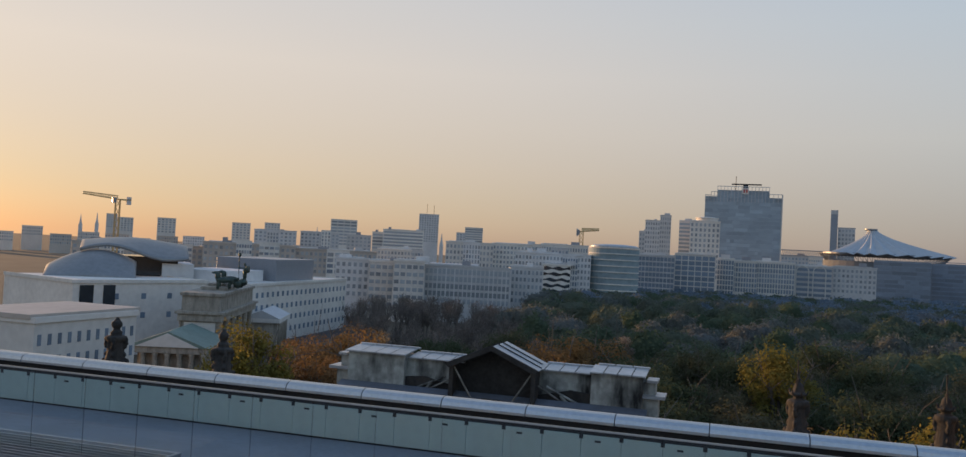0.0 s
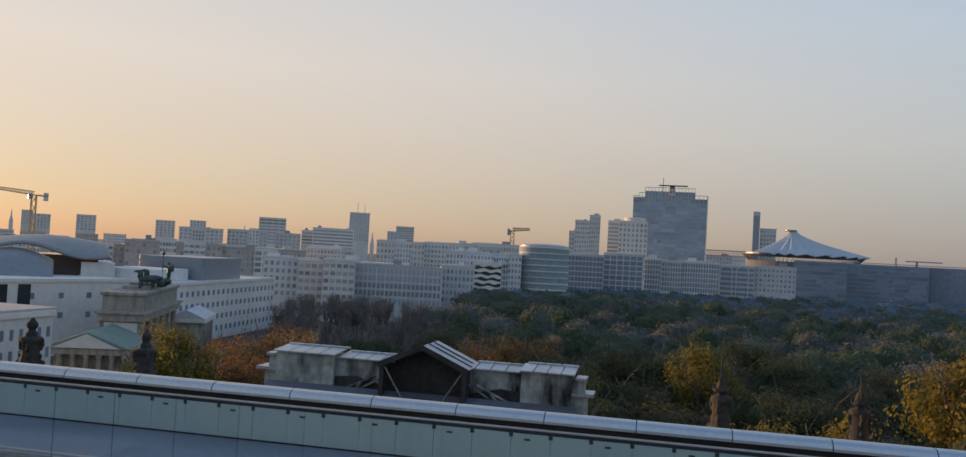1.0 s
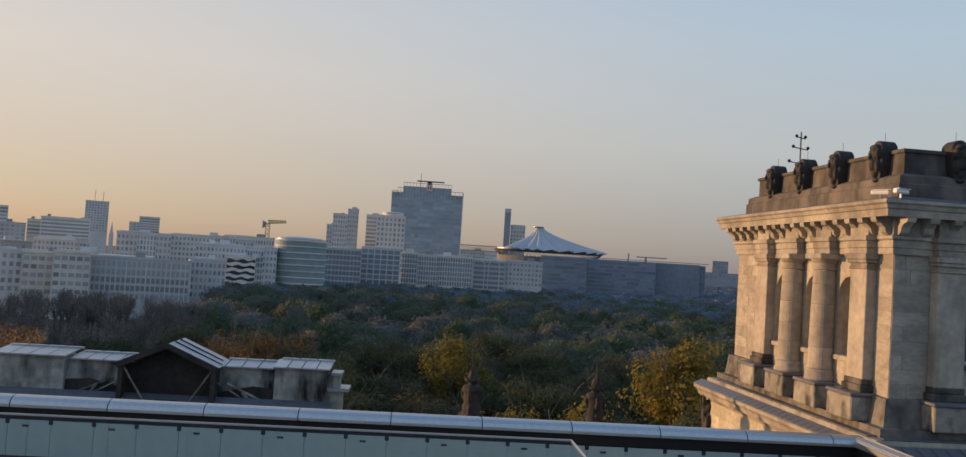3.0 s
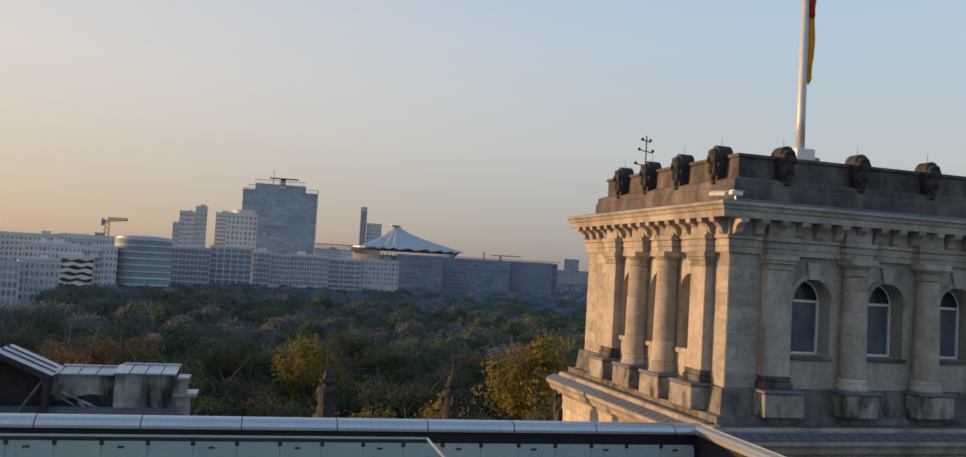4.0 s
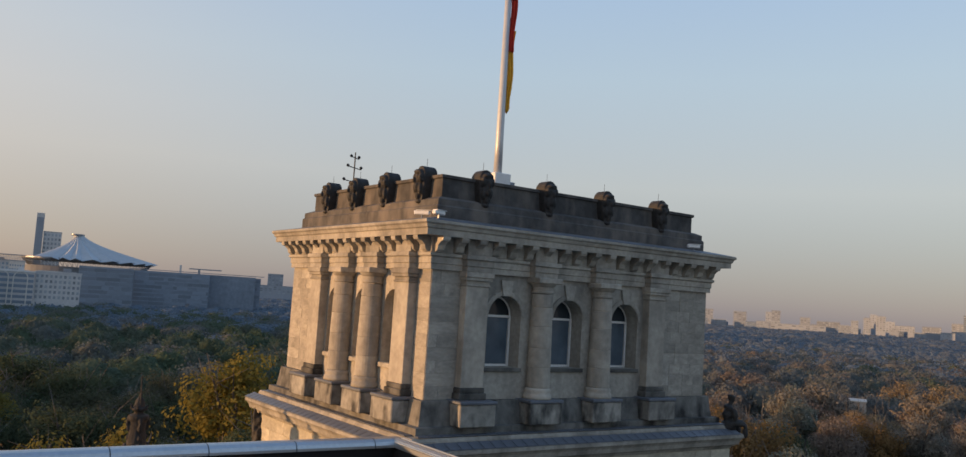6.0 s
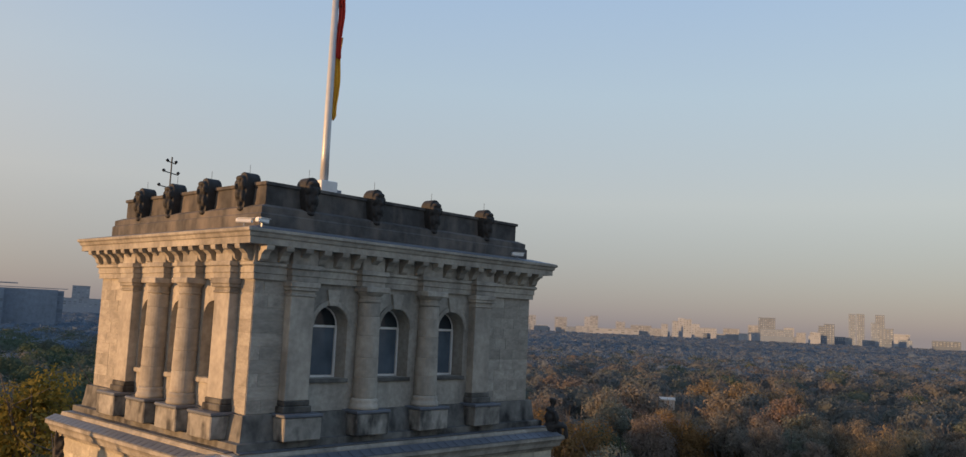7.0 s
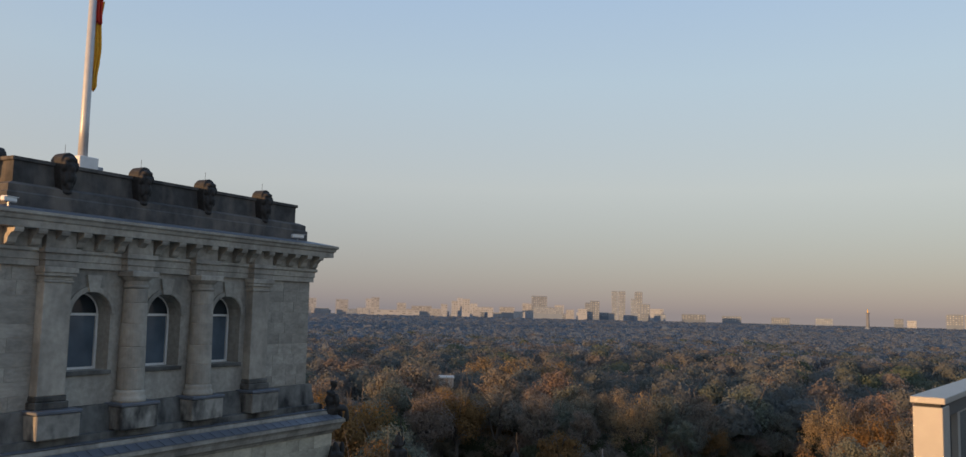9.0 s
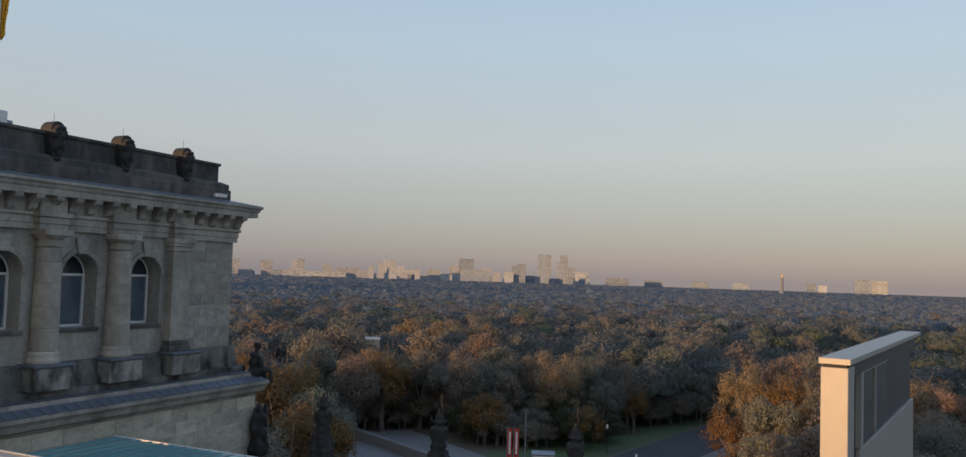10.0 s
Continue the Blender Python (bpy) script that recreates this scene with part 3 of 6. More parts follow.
def order(u, side, kind):
    """A column or pilaster with its cap, plinth and pedestal on the north ('n') or east ('e') side."""
    def place(bm, proud):
        m = Matrix.Translation((u, Y1 + proud, EYE)) if side == "n" else Matrix.Translation((X1 + proud, u, EYE)) @ Matrix.Rotation(-math.pi / 2, 4, "Z")
        bm.transform(m)
        return bm
    if kind == "column":
        shaft = part("column", place(lathe(bmesh.new(), [(r, h) for r, h in shaft_profile if h < -3.39], seg=28), 0.30), STONE_COL, tower, smooth=True)
        cuts = [-3.4, -2.55, -1.75, -0.85, -0.05, 0.5]
        for h0, h1 in zip(cuts, cuts[1:]):
            r0, r1 = (0.505 - 0.055 * max(0.0, (h + 2.4) / 2.92) for h in (h0, h1))
            part("drum", place(lathe(bmesh.new(), [(r0 - 0.02, h0), (r0, h0 + 0.025), (r1, h1 - 0.025), (r1 - 0.02, h1)], seg=28), 0.30), STONE_COL, shaft)
        part("capital", place(lathe(bmesh.new(), [(r, h) for r, h in shaft_profile if h > 0.5], seg=28), 0.30), STONE_COL, tower)
        part("abacus", place(boxes((-0.64, 0.64, -0.3, 0.64, 0.95, 1.18), bevel=0.03), 0.22), STONE, tower)
    else:
        part("pilaster", place(boxes((-0.55, 0.55, -0.2, 0.42, -3.4, 0.62), bevel=0.02), 0.0), STONE_COL, tower)
        part("capital", place(boxes((-0.60, 0.60, -0.2, 0.47, 0.62, 0.70), (-0.56, 0.56, -0.2, 0.43, 0.70, 0.84), (-0.64, 0.64, -0.2, 0.52, 0.84, 0.97), (-0.69, 0.69, -0.2, 0.57, 0.97, 1.18), bevel=0.015), 0.0), STONE, tower)
        part("base", place(boxes((-0.66, 0.66, -0.2, 0.54, -3.86, -3.6), (-0.60, 0.60, -0.2, 0.48, -3.6, -3.4), bevel=0.03), 0.0), STONE_GRIME, tower)
    part("pedestal", place(boxes((-0.86, 0.86, -0.2, 0.98, -4.86, -3.99), bevel=0.04), 0.0), STONE_WORN, tower, "blocky pedestal with a dark weathered top")
    part("pedestal_cap", place(boxes((-0.90, 0.90, -0.2, 1.02, -3.99, -3.86), bevel=0.03), 0.0), LEAD, tower)


def break_forward(u, side):
    """The entablature stepping forward over a column."""
    bm = boxes((-0.62, 0.62, -0.2, 0.50, 1.182, 1.40), (-0.66, 0.66, -0.2, 0.54, 1.40, 1.66), (-0.74, 0.74, -0.2, 0.62, 1.66, 1.84), (-0.60, 0.60, -0.2, 0.46, 1.84, 2.45), bevel=0.015)
    bm.transform(Matrix.Translation((u, Y1, EYE)) if side == "n" else Matrix.Translation((X1, u, EYE)) @ Matrix.Rotation(-math.pi / 2, 4, "Z"))
    part("entablature_block", bm, STONE, tower)


for u in NORTH_POSTS:
    break_forward(u, "n")
for u in EAST_POSTS:
    break_forward(u, "e")
for k, u in enumerate(NORTH_POSTS):
    order(u, "n", "column" if k in (1, 2) else "pilaster")
for k, u in enumerate(EAST_POSTS):
    order(u, "e", "column" if k in (1, 2) else "pilaster")

part("entablature", moulding(bmesh.new(), rect, [(-0.4, z(1.18)), (0.14, z(1.18)), (0.14, z(1.40)), (0.18, z(1.42)), (0.18, z(1.66)), (0.27, z(1.72)), (0.27, z(1.82)), (0.2, z(1.86)), (0.2, z(2.46)), (-0.4, z(2.46))], close=False), STONE, tower)
part("cornice", moulding(bmesh.new(), rect, [(-0.2, z(2.46)), (0.82, z(2.46)), (0.82, z(2.70)), (0.88, z(2.74)), (0.92, z(2.86)), (1.0, z(2.92)), (1.0, z(3.02)), (0.2, z(3.2)), (-0.5, z(3.2))]), STONE, tower, "projecting moulded cornice")
part("cornice_lead", moulding(bmesh.new(), rect, [(0.97, z(3.025)), (0.97, z(3.04)), (0.0, z(3.24)), (-0.3, z(3.24))], close=False), LEAD, tower, "dark lead covering on the cornice")
# consoles under the cornice
bm = extrude_outline(bmesh.new(), [(0, 0), (0, -0.58), (0.10, -0.60), (0.20, -0.52), (0.26, -0.34), (0.42, -0.2), (0.56, -0.17), (0.60, -0.08), (0.60, 0)], lambda u, w, h: (w - 0.17, u, h), 0.34)
bmesh.ops.recalc_face_normals(bm, faces=bm.faces)
con = part("console", bm, STONE, tower)
con.matrix_basis = pose(X0 + 0.1, Y1 + 0.2, z(2.458))
NC, EC = 18, 15
for k in range(1, NC + 1):
    piece("console", con.data, tower, pose(X0 + 0.1 + (X1 - X0 - 0.2) * k / NC, Y1 + 0.2, z(2.458)))
for k in range(EC + 1):
    piece("console", con.data, tower, pose(X1 + 0.2, Y0 + 0.1 + (Y1 - Y0 - 0.2) * k / EC, z(2.458), 0, 0, -90))
    if k < EC:
        piece("console", con.data, tower, pose(X0 - 0.2, Y0 + 0.1 + (Y1 - Y0 - 0.2) * k / EC, z(2.458), 0, 0, 90))

part("parapet_foot", moulding(bmesh.new(), rect, [(-0.15, z(3.2)), (-0.15, z(3.72)), (-0.22, z(3.78)), (-0.22, z(4.02)), (-0.5, z(4.14)), (-1.4, z(4.14))], close=False), STONE_DARK, tower, "blackened stone parapet foot")
part("parapet", moulding(bmesh.new(), rect, [(-0.60, z(4.1)), (-0.60, z(4.9)), (-0.52, z(4.94)), (-0.52, z(5.06)), (-1.2, z(5.06)), (-1.2, z(4.1))], close=False), STONE_DARK, tower, "blackened stone parapet")
part("tower_roof", boxes((X0 + 1.2, X1 - 1.2, Y0 + 1.2, Y1 - 1.2, z(3.2), z(4.2))), LEAD, tower)

# base: steps, slate-covered ledge and lower cornice
part("plinth", moulding(bmesh.new(), rect, [(-0.2, z(-3.9)), (0.22, z(-3.9)), (0.26, z(-4.3)), (0.34, z(-4.86)), (0.62, z(-4.88)), (0.62, z(-5.18)), (-0.2, z(-5.18))], close=False), STONE_GRIME, tower, "grimy stone plinth")
part("ledge", moulding(bmesh.new(), rect, [(0.3, z(-5.18)), (0.95, z(-5.2)), (1.0, z(-5.32)), (1.0, z(-5.42)), (1.5, z(-5.62)), (1.5, z(-5.76)), (1.42, z(-5.82)), (1.35, z(-5.92)), (1.3, z(-6.1)), (1.08, z(-6.2)), (1.02, z(-6.32)), (0.3, z(-6.32))], close=False), STONE, tower, "stone ledge with a moulded edge")
bm = bmesh.new()
extrude_outline(bm, [(1.02, -5.40), (1.49, -5.59), (1.49, -5.56), (1.02, -5.37)], lambda u, w, h: (w, u, h), 0.50)
bmesh.ops.recalc_face_normals(bm, faces=bm.faces)
tile = part("slate", bm, LEAD, tower, "dark slate tile")
tile.matrix_basis = pose(X0 - 1.2, Y1, EYE)
for k in range(1, 36):
    piece("slate", tile.data, tower, pose(X0 - 1.2 + 0.53 * k, Y1, EYE))
for k in range(30):
    piece("slate", tile.data, tower, pose(X1, Y1 + 0.9 - 0.53 * k, EYE, 0, 0, -90))
bm = bmesh.new()
extrude_outline(bm, [(0.64, -5.16), (0.97, -5.17), (0.97, -5.14), (0.64, -5.13)], lambda u, w, h: (w, u, h), 0.50)
bmesh.ops.recalc_face_normals(bm, faces=bm.faces)
tile = part("step_slate", bm, LEAD, tower)
tile.matrix_basis = pose(X0 - 0.6, Y1, EYE)
for k in range(1, 33):
    piece("step_slate", tile.data, tower, pose(X0 - 0.6 + 0.53 * k, Y1, EYE))
for k in range(27):
    piece("step_slate", tile.data, tower, pose(X1, Y1 + 0.4 - 0.53 * k, EYE, 0, 0, -90))

# carved masks on the parapet: a round-headed slab with a bearded face before it
def mask_shape():
    outline = [(-0.36, -0.35), (-0.22, -0.92), (0.22, -0.92), (0.36, -0.35)] + arch_points(0, 0.41, 0.22, 12)
    bm = extrude_outline(bmesh.new(), outline, lambda u, w, h: (u, w - 0.42, h), 0.62)
    bmesh.ops.recalc_face_normals(bm, faces=bm.faces)
    for x, y, h, rx, ry, rz in ((0, 0.20, 0.02, 0.27, 0.26, 0.40), (0, 0.46, 0.0, 0.07, 0.10, 0.14), (-0.13, 0.38, 0.16, 0.11, 0.08, 0.06), (0.13, 0.38, 0.16, 0.11, 0.08, 0.06), (0, 0.30, 0.36, 0.30, 0.16, 0.12), (-0.27, 0.26, 0.12, 0.11, 0.16, 0.22), (0.27, 0.26, 0.12, 0.11, 0.16, 0.22), (0, 0.34, -0.28, 0.20, 0.16, 0.26), (0, 0.26, -0.56, 0.16, 0.14, 0.26), (-0.2, 0.26, -0.34, 0.12, 0.12, 0.26), (0.2, 0.26, -0.34, 0.12, 0.12, 0.26), (0, 0.2, -0.86, 0.2, 0.14, 0.1)):
        bmesh.ops.create_icosphere(bm, subdivisions=2, radius=1, matrix=Matrix.Translation((x, y, h)) @ Matrix.Diagonal((rx, ry, rz, 1)))
    return bm


mask_mesh = None
MASK_PLACES = [(lx(x), Y1 - 0.42, 0) for x in (-20.3, -23.75, -27.2, -30.8)] + [(X1 - 0.42, ly(y), -90) for y in (-30.3, -33.3, -36.3, -39.2)]
for x, y, turn in MASK_PLACES:
    if mask_mesh is None:
        ob = part("carved_mask", mask_shape(), SCULPT, None, smooth=True)
        mask_mesh = ob.data
    else:
        ob = new("carved_mask", mask_mesh)
    skin = ob.modifiers.new("skin", "REMESH")
    skin.mode, skin.voxel_size, skin.use_smooth_shade = "VOXEL", 0.035, True
    ob.matrix_basis = tower_m @ pose(x, y, z(4.84), 0, 0, turn) @ Matrix.Diagonal((0.86, 1.0, 1.0, 1))
    tagged(ob, "black weathered carved stone mask on the tower parapet", "sculpture", "masks on the tower parapet")
    rod = part("lightning_rod", bar(bmesh.new(), (0, -0.1, -0.25), (0, -0.1, 0.3), 0.008), DARK_IRON, None, "thin dark lightning rod above a carved mask")
    rod.matrix_basis = tower_m @ pose(x, y, z(5.5), 0, 0, turn)
    tagged(rod, "", "lightning rod", "lightning rods on the tower")

# flagpole
fp = thing("flagpole", "tall white flagpole on a white box above the tower", "flagpole", tower_m @ pose(0.55, 0.2, z(4.2)))
part("base_box", boxes((-0.55, 0.45, -0.5, 0.5, 0, 2.35), bevel=0.03), WHITE, fp)
part("side_box", boxes((-0.98, -0.58, -0.2, 0.3, 1.5, 2.0), bevel=0.03), GREY_METAL, fp)
part("pole", lathe(bmesh.new(), [(0.215, 2.3), (0.20, 4.0), (0.15, 14.0)], (-0.05, 0), 20), POLE, fp, smooth=True)
fl = thing("flag", "limp black, red and gold flag hanging along its pole", "flag", tower_m @ pose(0.5, 0.2, z(9.7)))


def cloth(z0, z1, reach0, reach1, seed, mat, name):
    """A hanging fold of cloth beside the pole, from z0 up to z1."""
    rnd = random.Random(seed)
    bm, rows = bmesh.new(), []
    ph = rnd.random() * 6
    for i in range(25):
        s = i / 24
        zz = z0 + (z1 - z0) * s
        reach = reach0 + (reach1 - reach0) * s
        row = []
        for j in range(19):
            q = j / 18
            edge = (0.5 * abs(math.sin(7 * q + ph)) * (1 - s)) * (0.9 if seed == 1 else 0.25)
            row.append(bm.verts.new((-0.2 - reach * q + 0.05 * math.sin(zz * 2.1 + ph), 0.16 * math.sin(q * 15 + ph + 0.4 * zz) * (0.4 + q), zz + edge)))
        rows.append(row)
    for a, b in zip(rows, rows[1:]):
        for k in range(18):
            bm.faces.new((a[k], a[k + 1], b[k + 1], b[k]))
    ob = part(name, bm, mat, fl, smooth=True)
    sol = ob.modifiers.new("thickness", "SOLIDIFY")
    sol.thickness = 0.02
    return ob


cloth(0.0, 4.4, 0.20, 0.34, 1, FLAG_GOLD, "gold_stripe")
cloth(3.2, 6.4, 0.22, 0.32, 2, FLAG_RED, "red_stripe").matrix_basis = pose(0.06, 0.1, 0)
cloth(5.9, 10.0, 0.16, 0.24, 3, FLAG_BLACK, "black_stripe")

# weather instruments
wv = thing("wind_vane", "thin dark metal mast with vane arms and cups", "weather vane", tower_m @ pose(lx(-18.75), ly(-37.9), z(4.2)))
bm = bar(bmesh.new(), (0, 0, 0), (0, 0, 2.75), 0.035)
part("mast", bm, DARK_IRON, wv)
for h, w in ((1.25, 0.62), (1.95, 0.42), (2.45, 0.25)):
    bm = bar(bmesh.new(), (-w, -w * 0.3, h), (w, w * 0.3, h + 0.06), 0.025)
    for s in (-1, 1):
        lathe(bm, [(0.03, h + 0.02), (0.09, h + 0.1), (0.03, h + 0.17)], (s * w, s * w * 0.3), 8)
    part("arm", bm, DARK_IRON, wv)

# security cameras on the cornice
for x, y, turn in ((X1 + 0.5, Y1 - 0.2, 40), (X1 + 0.2, Y1 + 0.55, 110), (lx(-32.2), Y1 + 0.6, 70)):
    sc = thing("security_camera", "white tube-shaped security camera on the cornice", "security camera", tower_m @ pose(x, y, z(3.12), 0, 0, turn) @ Matrix.Scale(0.75, 4))
    part("bracket", boxes((-0.04, 0.04, -0.04, 0.04, 0, 0.22)), GREY_METAL, sc)
    part("housing", boxes((-0.13, 0.13, -0.42, 0.42, 0.2, 0.42), bevel=0.04), WHITE, sc)
    part("hood", boxes((-0.15, 0.15, -0.3, 0.5, 0.425, 0.45)), WHITE, sc)


def lumps(name, spheres, mat, label, category, m, seed=0, group="", voxel=0.07):
    """A carved figure or trophy as one plain mesh of merged, roughened lumps."""
    bm = bmesh.new()
    for x, y, zz, rx, ry, rz in spheres:
        bmesh.ops.create_icosphere(bm, subdivisions=2, radius=1, matrix=Matrix.Translation((x, y, zz)) @ Matrix.Diagonal((rx, ry, rz, 1)))
    for v in bm.verts:
        v.co += 0.09 * Vector((noise.noise(v.co * 3 + Vector((seed, 0, 0))), noise.noise(v.co * 3 + Vector((0, seed, 7))), noise.noise(v.co * 3 + Vector((5, 0, seed)))))
    ob = part(name, bm, mat, None, smooth=True)
    skin = ob.modifiers.new("skin", "REMESH")
    skin.mode, skin.voxel_size, skin.use_smooth_shade = "VOXEL", voxel, True
    ob.matrix_basis = m
    return tagged(ob, label, category, group)


lumps("seated_statue", [(0, -0.05, 0.35, 0.40, 0.42, 0.36), (0.0, -0.1, 0.85, 0.30, 0.26, 0.40), (0.0, -0.06, 1.2, 0.36, 0.22, 0.18), (0.0, 0.02, 1.46, 0.11, 0.11, 0.14), (0.0, 0.06, 1.68, 0.17, 0.19, 0.21), (-0.30, 0.25, 0.5, 0.15, 0.42, 0.16), (0.26, 0.3, 0.48, 0.16, 0.45, 0.17), (-0.36, 0.05, 0.9, 0.11, 0.14, 0.34), (0.36, 0.12, 0.9, 0.11, 0.16, 0.32), (-0.32, 0.62, 0.2, 0.12, 0.13, 0.36), (0.28, 0.7, 0.16, 0.13, 0.13, 0.34)],
      SCULPT, "dark seated stone figure on the tower ledge", "statue", tower_m @ pose(X0 - 1.05, Y1 + 0.9, z(-5.58), 0, 0, 60), 2, voxel=0.05)
trophy = [(0, 0, 0.5, 0.5, 0.45, 0.6), (0.05, 0.05, 1.2, 0.36, 0.36, 0.5), (0, 0.05, 1.9, 0.42, 0.36, 0.42), (0, 0.1, 2.45, 0.2, 0.2, 0.25), (0.36, 0, 1.5, 0.13, 0.2, 0.55), (-0.36, 0.1, 1.6, 0.13, 0.2, 0.6), (0.3, 0.3, 0.7, 0.16, 0.18, 0.5), (-0.22, 0.38, 0.6, 0.16, 0.18, 0.55), (0.1, 0.42, 1.3, 0.3, 0.1, 0.3), (-0.45, 0.1, 2.3, 0.12, 0.14, 0.4), (0.42, 0.1, 2.2, 0.1, 0.12, 0.45), (0.0, 0.36, 2.0, 0.26, 0.1, 0.2)]
lumps("armour_trophy", trophy, SCULPT, "black carved stone trophy at the tower corner", "sculpture", tower_m @ pose(X0 - 0.9, Y1 + 1.3, z(-9.4)), 3, "trophies at the tower corners")
lumps("armour_trophy", trophy, SCULPT, "black carved stone trophy at the tower corner", "sculpture", tower_m @ pose(X1 + 0.9, Y0 - 0.6, z(-8.6)), 4, "trophies at the tower corners")

# finials along the south and west parapets: a waisted pedestal with scrolls, carrying a ball or a trophy
def finial(x, y, s, k, top):
    rnd = random.Random(40 + k)
    f = thing("roof_finial", "dark carved stone finial with a ball on the roof edge" if top == "ball" else "dark carved stone finial with a trophy and spike", "finial", pose(x, y, z(-9.45), 0, 0, 23 * k) @ Matrix.Diagonal(((0.98 if top == "ball" else 0.78) * s, (0.98 if top == "ball" else 0.78) * s, s, 1)), "finials on the roof edge")
    bm = lathe(bmesh.new(), [(0.86, 0), (0.86, 1.3), (0.92, 1.36), (0.92, 1.5), (0.80, 1.56), (0.68, 1.9), (0.54, 2.3), (0.46, 2.8), (0.47, 3.2), (0.58, 3.34), (0.60, 3.5), (0.38, 3.56), (0.26, 3.60)] + ([(0.2, 3.62)] if top == "ball" else [(0.25, 3.70), (0.45, 3.74), (0.47, 3.83), (0.33, 3.87), (0.31, 4.0), (0.24, 4.2), (0.1, 4.32), (0.08, 4.5)]), seg=16)
    for q in range(4):
        c, d = math.cos(q * math.pi / 2 + 0.4), math.sin(q * math.pi / 2 + 0.4)
        for r, h, w in ((0.54, 3.3, 0.13), (0.60, 3.12, 0.10), (0.52, 2.95, 0.12), (0.50, 2.5, 0.12), (0.64, 2.1, 0.15), (0.76, 1.75, 0.2)):
            bmesh.ops.create_icosphere(bm, subdivisions=2, radius=w, matrix=Matrix.Translation((r * c, r * d, h)) @ Matrix.Diagonal((1, 1, 1.25, 1)))
    if top == "ball":
        rows = [(0, 0, 3.7, 0.34, 0.34, 0.2), (0, 0, 3.88, 0.2, 0.2, 0.2), (0, 0, 4.18, 0.31, 0.31, 0.28), (0, 0, 4.45, 0.14, 0.14, 0.14)]
    else:
        rows = [(0.5 * math.cos(1.05 * q), 0.5 * math.sin(1.05 * q), 3.9, 0.06, 0.06, rnd.uniform(0.08, 0.14)) for q in range(6)]
    for px, py, h, rx, ry, rz in rows:
        bmesh.ops.create_icosphere(bm, subdivisions=2, radius=1, matrix=Matrix.Translation((px, py, h)) @ Matrix.Diagonal((rx, ry, rz, 1)))
    for v in bm.verts:
        v.co += 0.05 * Vector((noise.noise(v.co * 4 + Vector((k, 0, 0))), noise.noise(v.co * 4 + Vector((0, k, 7))), 0))
    body_part = part("carved_body", bm, STONE_SOOT, f, smooth=True)
    skin = body_part.modifiers.new("skin", "REMESH")
    skin.mode, skin.voxel_size, skin.use_smooth_shade = "VOXEL", 0.045, True
    if top == "spike":
        bm = bmesh.new()
        pts = [(0.22, 0.05, 3.6), (0.27, 0.08, 4.1), (0.2, 0.06, 4.6), (0.12, 0.02, 4.85), (0.14, 0.02, 5.3)]
        for p, q in zip(pts, pts[1:]):
            bar(bm, p, q, 0.04)
        part("spike", bm, SCULPT, f, "thin curved metal spike")
    return f


for k, (x, y, s, top) in enumerate(((33.2, -41.0, 1.0, "ball"), (26.3, -41.0, 0.97, "ball"), (-3.1, -41.0, 1.0, "spike"), (-9.05, -41.0, 0.98, "spike"), (-33.0, -23.8, 0.83, "spike"), (-33.0, -17.7, 0.80, "spike"), (-33.0, -11.5, 0.80, "spike"))):
    finial(x, y, s, k, top)

# ---- attic with a gable over the south front ----
at = thing("attic_gable", "streaked attic wall with zinc roof and an open gable", "attic", pose(10.58, -40.0, z(-9.4)))
part("wing_wall", boxes((-6.95, -4.6, -0.9, 0.5, 0, 4.05)), DIRTY, at)
part("wing_wall", boxes((4.6, 7.58, -0.9, 0.5, 0, 4.05)), DIRTY, at)
part("link_wall", boxes((-4.6, -1.9, -0.9, 0.1, 0, 3.9)), DIRTY, at)
part("link_wall", boxes((1.9, 4.6, -0.9, 0.1, 0, 3.9)), DIRTY, at)
part("end_pier", boxes((-7.65, -6.95, -0.7, 0.2, 0, 3.1)), DIRTY, at)
part("end_pier", boxes((7.58, 8.3, -0.7, 0.2, 0, 3.1)), DIRTY, at)
part("end_post", boxes((-7.5, -6.96, -0.7, 0.2, 3.245, 3.795)), DIRTY, at)
part("end_post", boxes((7.59, 8.1, -0.7, 0.2, 3.245, 3.795)), DIRTY, at)
part("pier_cap", boxes((-7.95, -6.96, -0.9, 0.45, 3.1, 3.24), (-7.6, -7.1, -0.8, 0.35, 3.8, 3.92)), ZINC, at)
part("pier_cap", boxes((7.59, 8.65, -0.9, 0.45, 3.1, 3.24), (7.74, 8.2, -0.8, 0.35, 3.8, 3.92)), ZINC, at)


def roof_sheets(u0, u1, y_low, z_low, y_high, z_high, count, name="zinc_sheet"):
    w = (u1 - u0) / count
    bm = extrude_outline(bmesh.new(), [(y_low, z_low), (y_high, z_high), (y_high, z_high + 0.06), (y_low, z_low + 0.06)], lambda u, s, h: (s, u, h), w - 0.05)
    bmesh.ops.recalc_face_normals(bm, faces=bm.faces)
    ob = part(name, bm, ZINC, at)
    ob.matrix_basis = pose(u0, 0, 0)
    for k in range(1, count):
        piece(name, ob.data, at, pose(u0 + w * k, 0, 0))


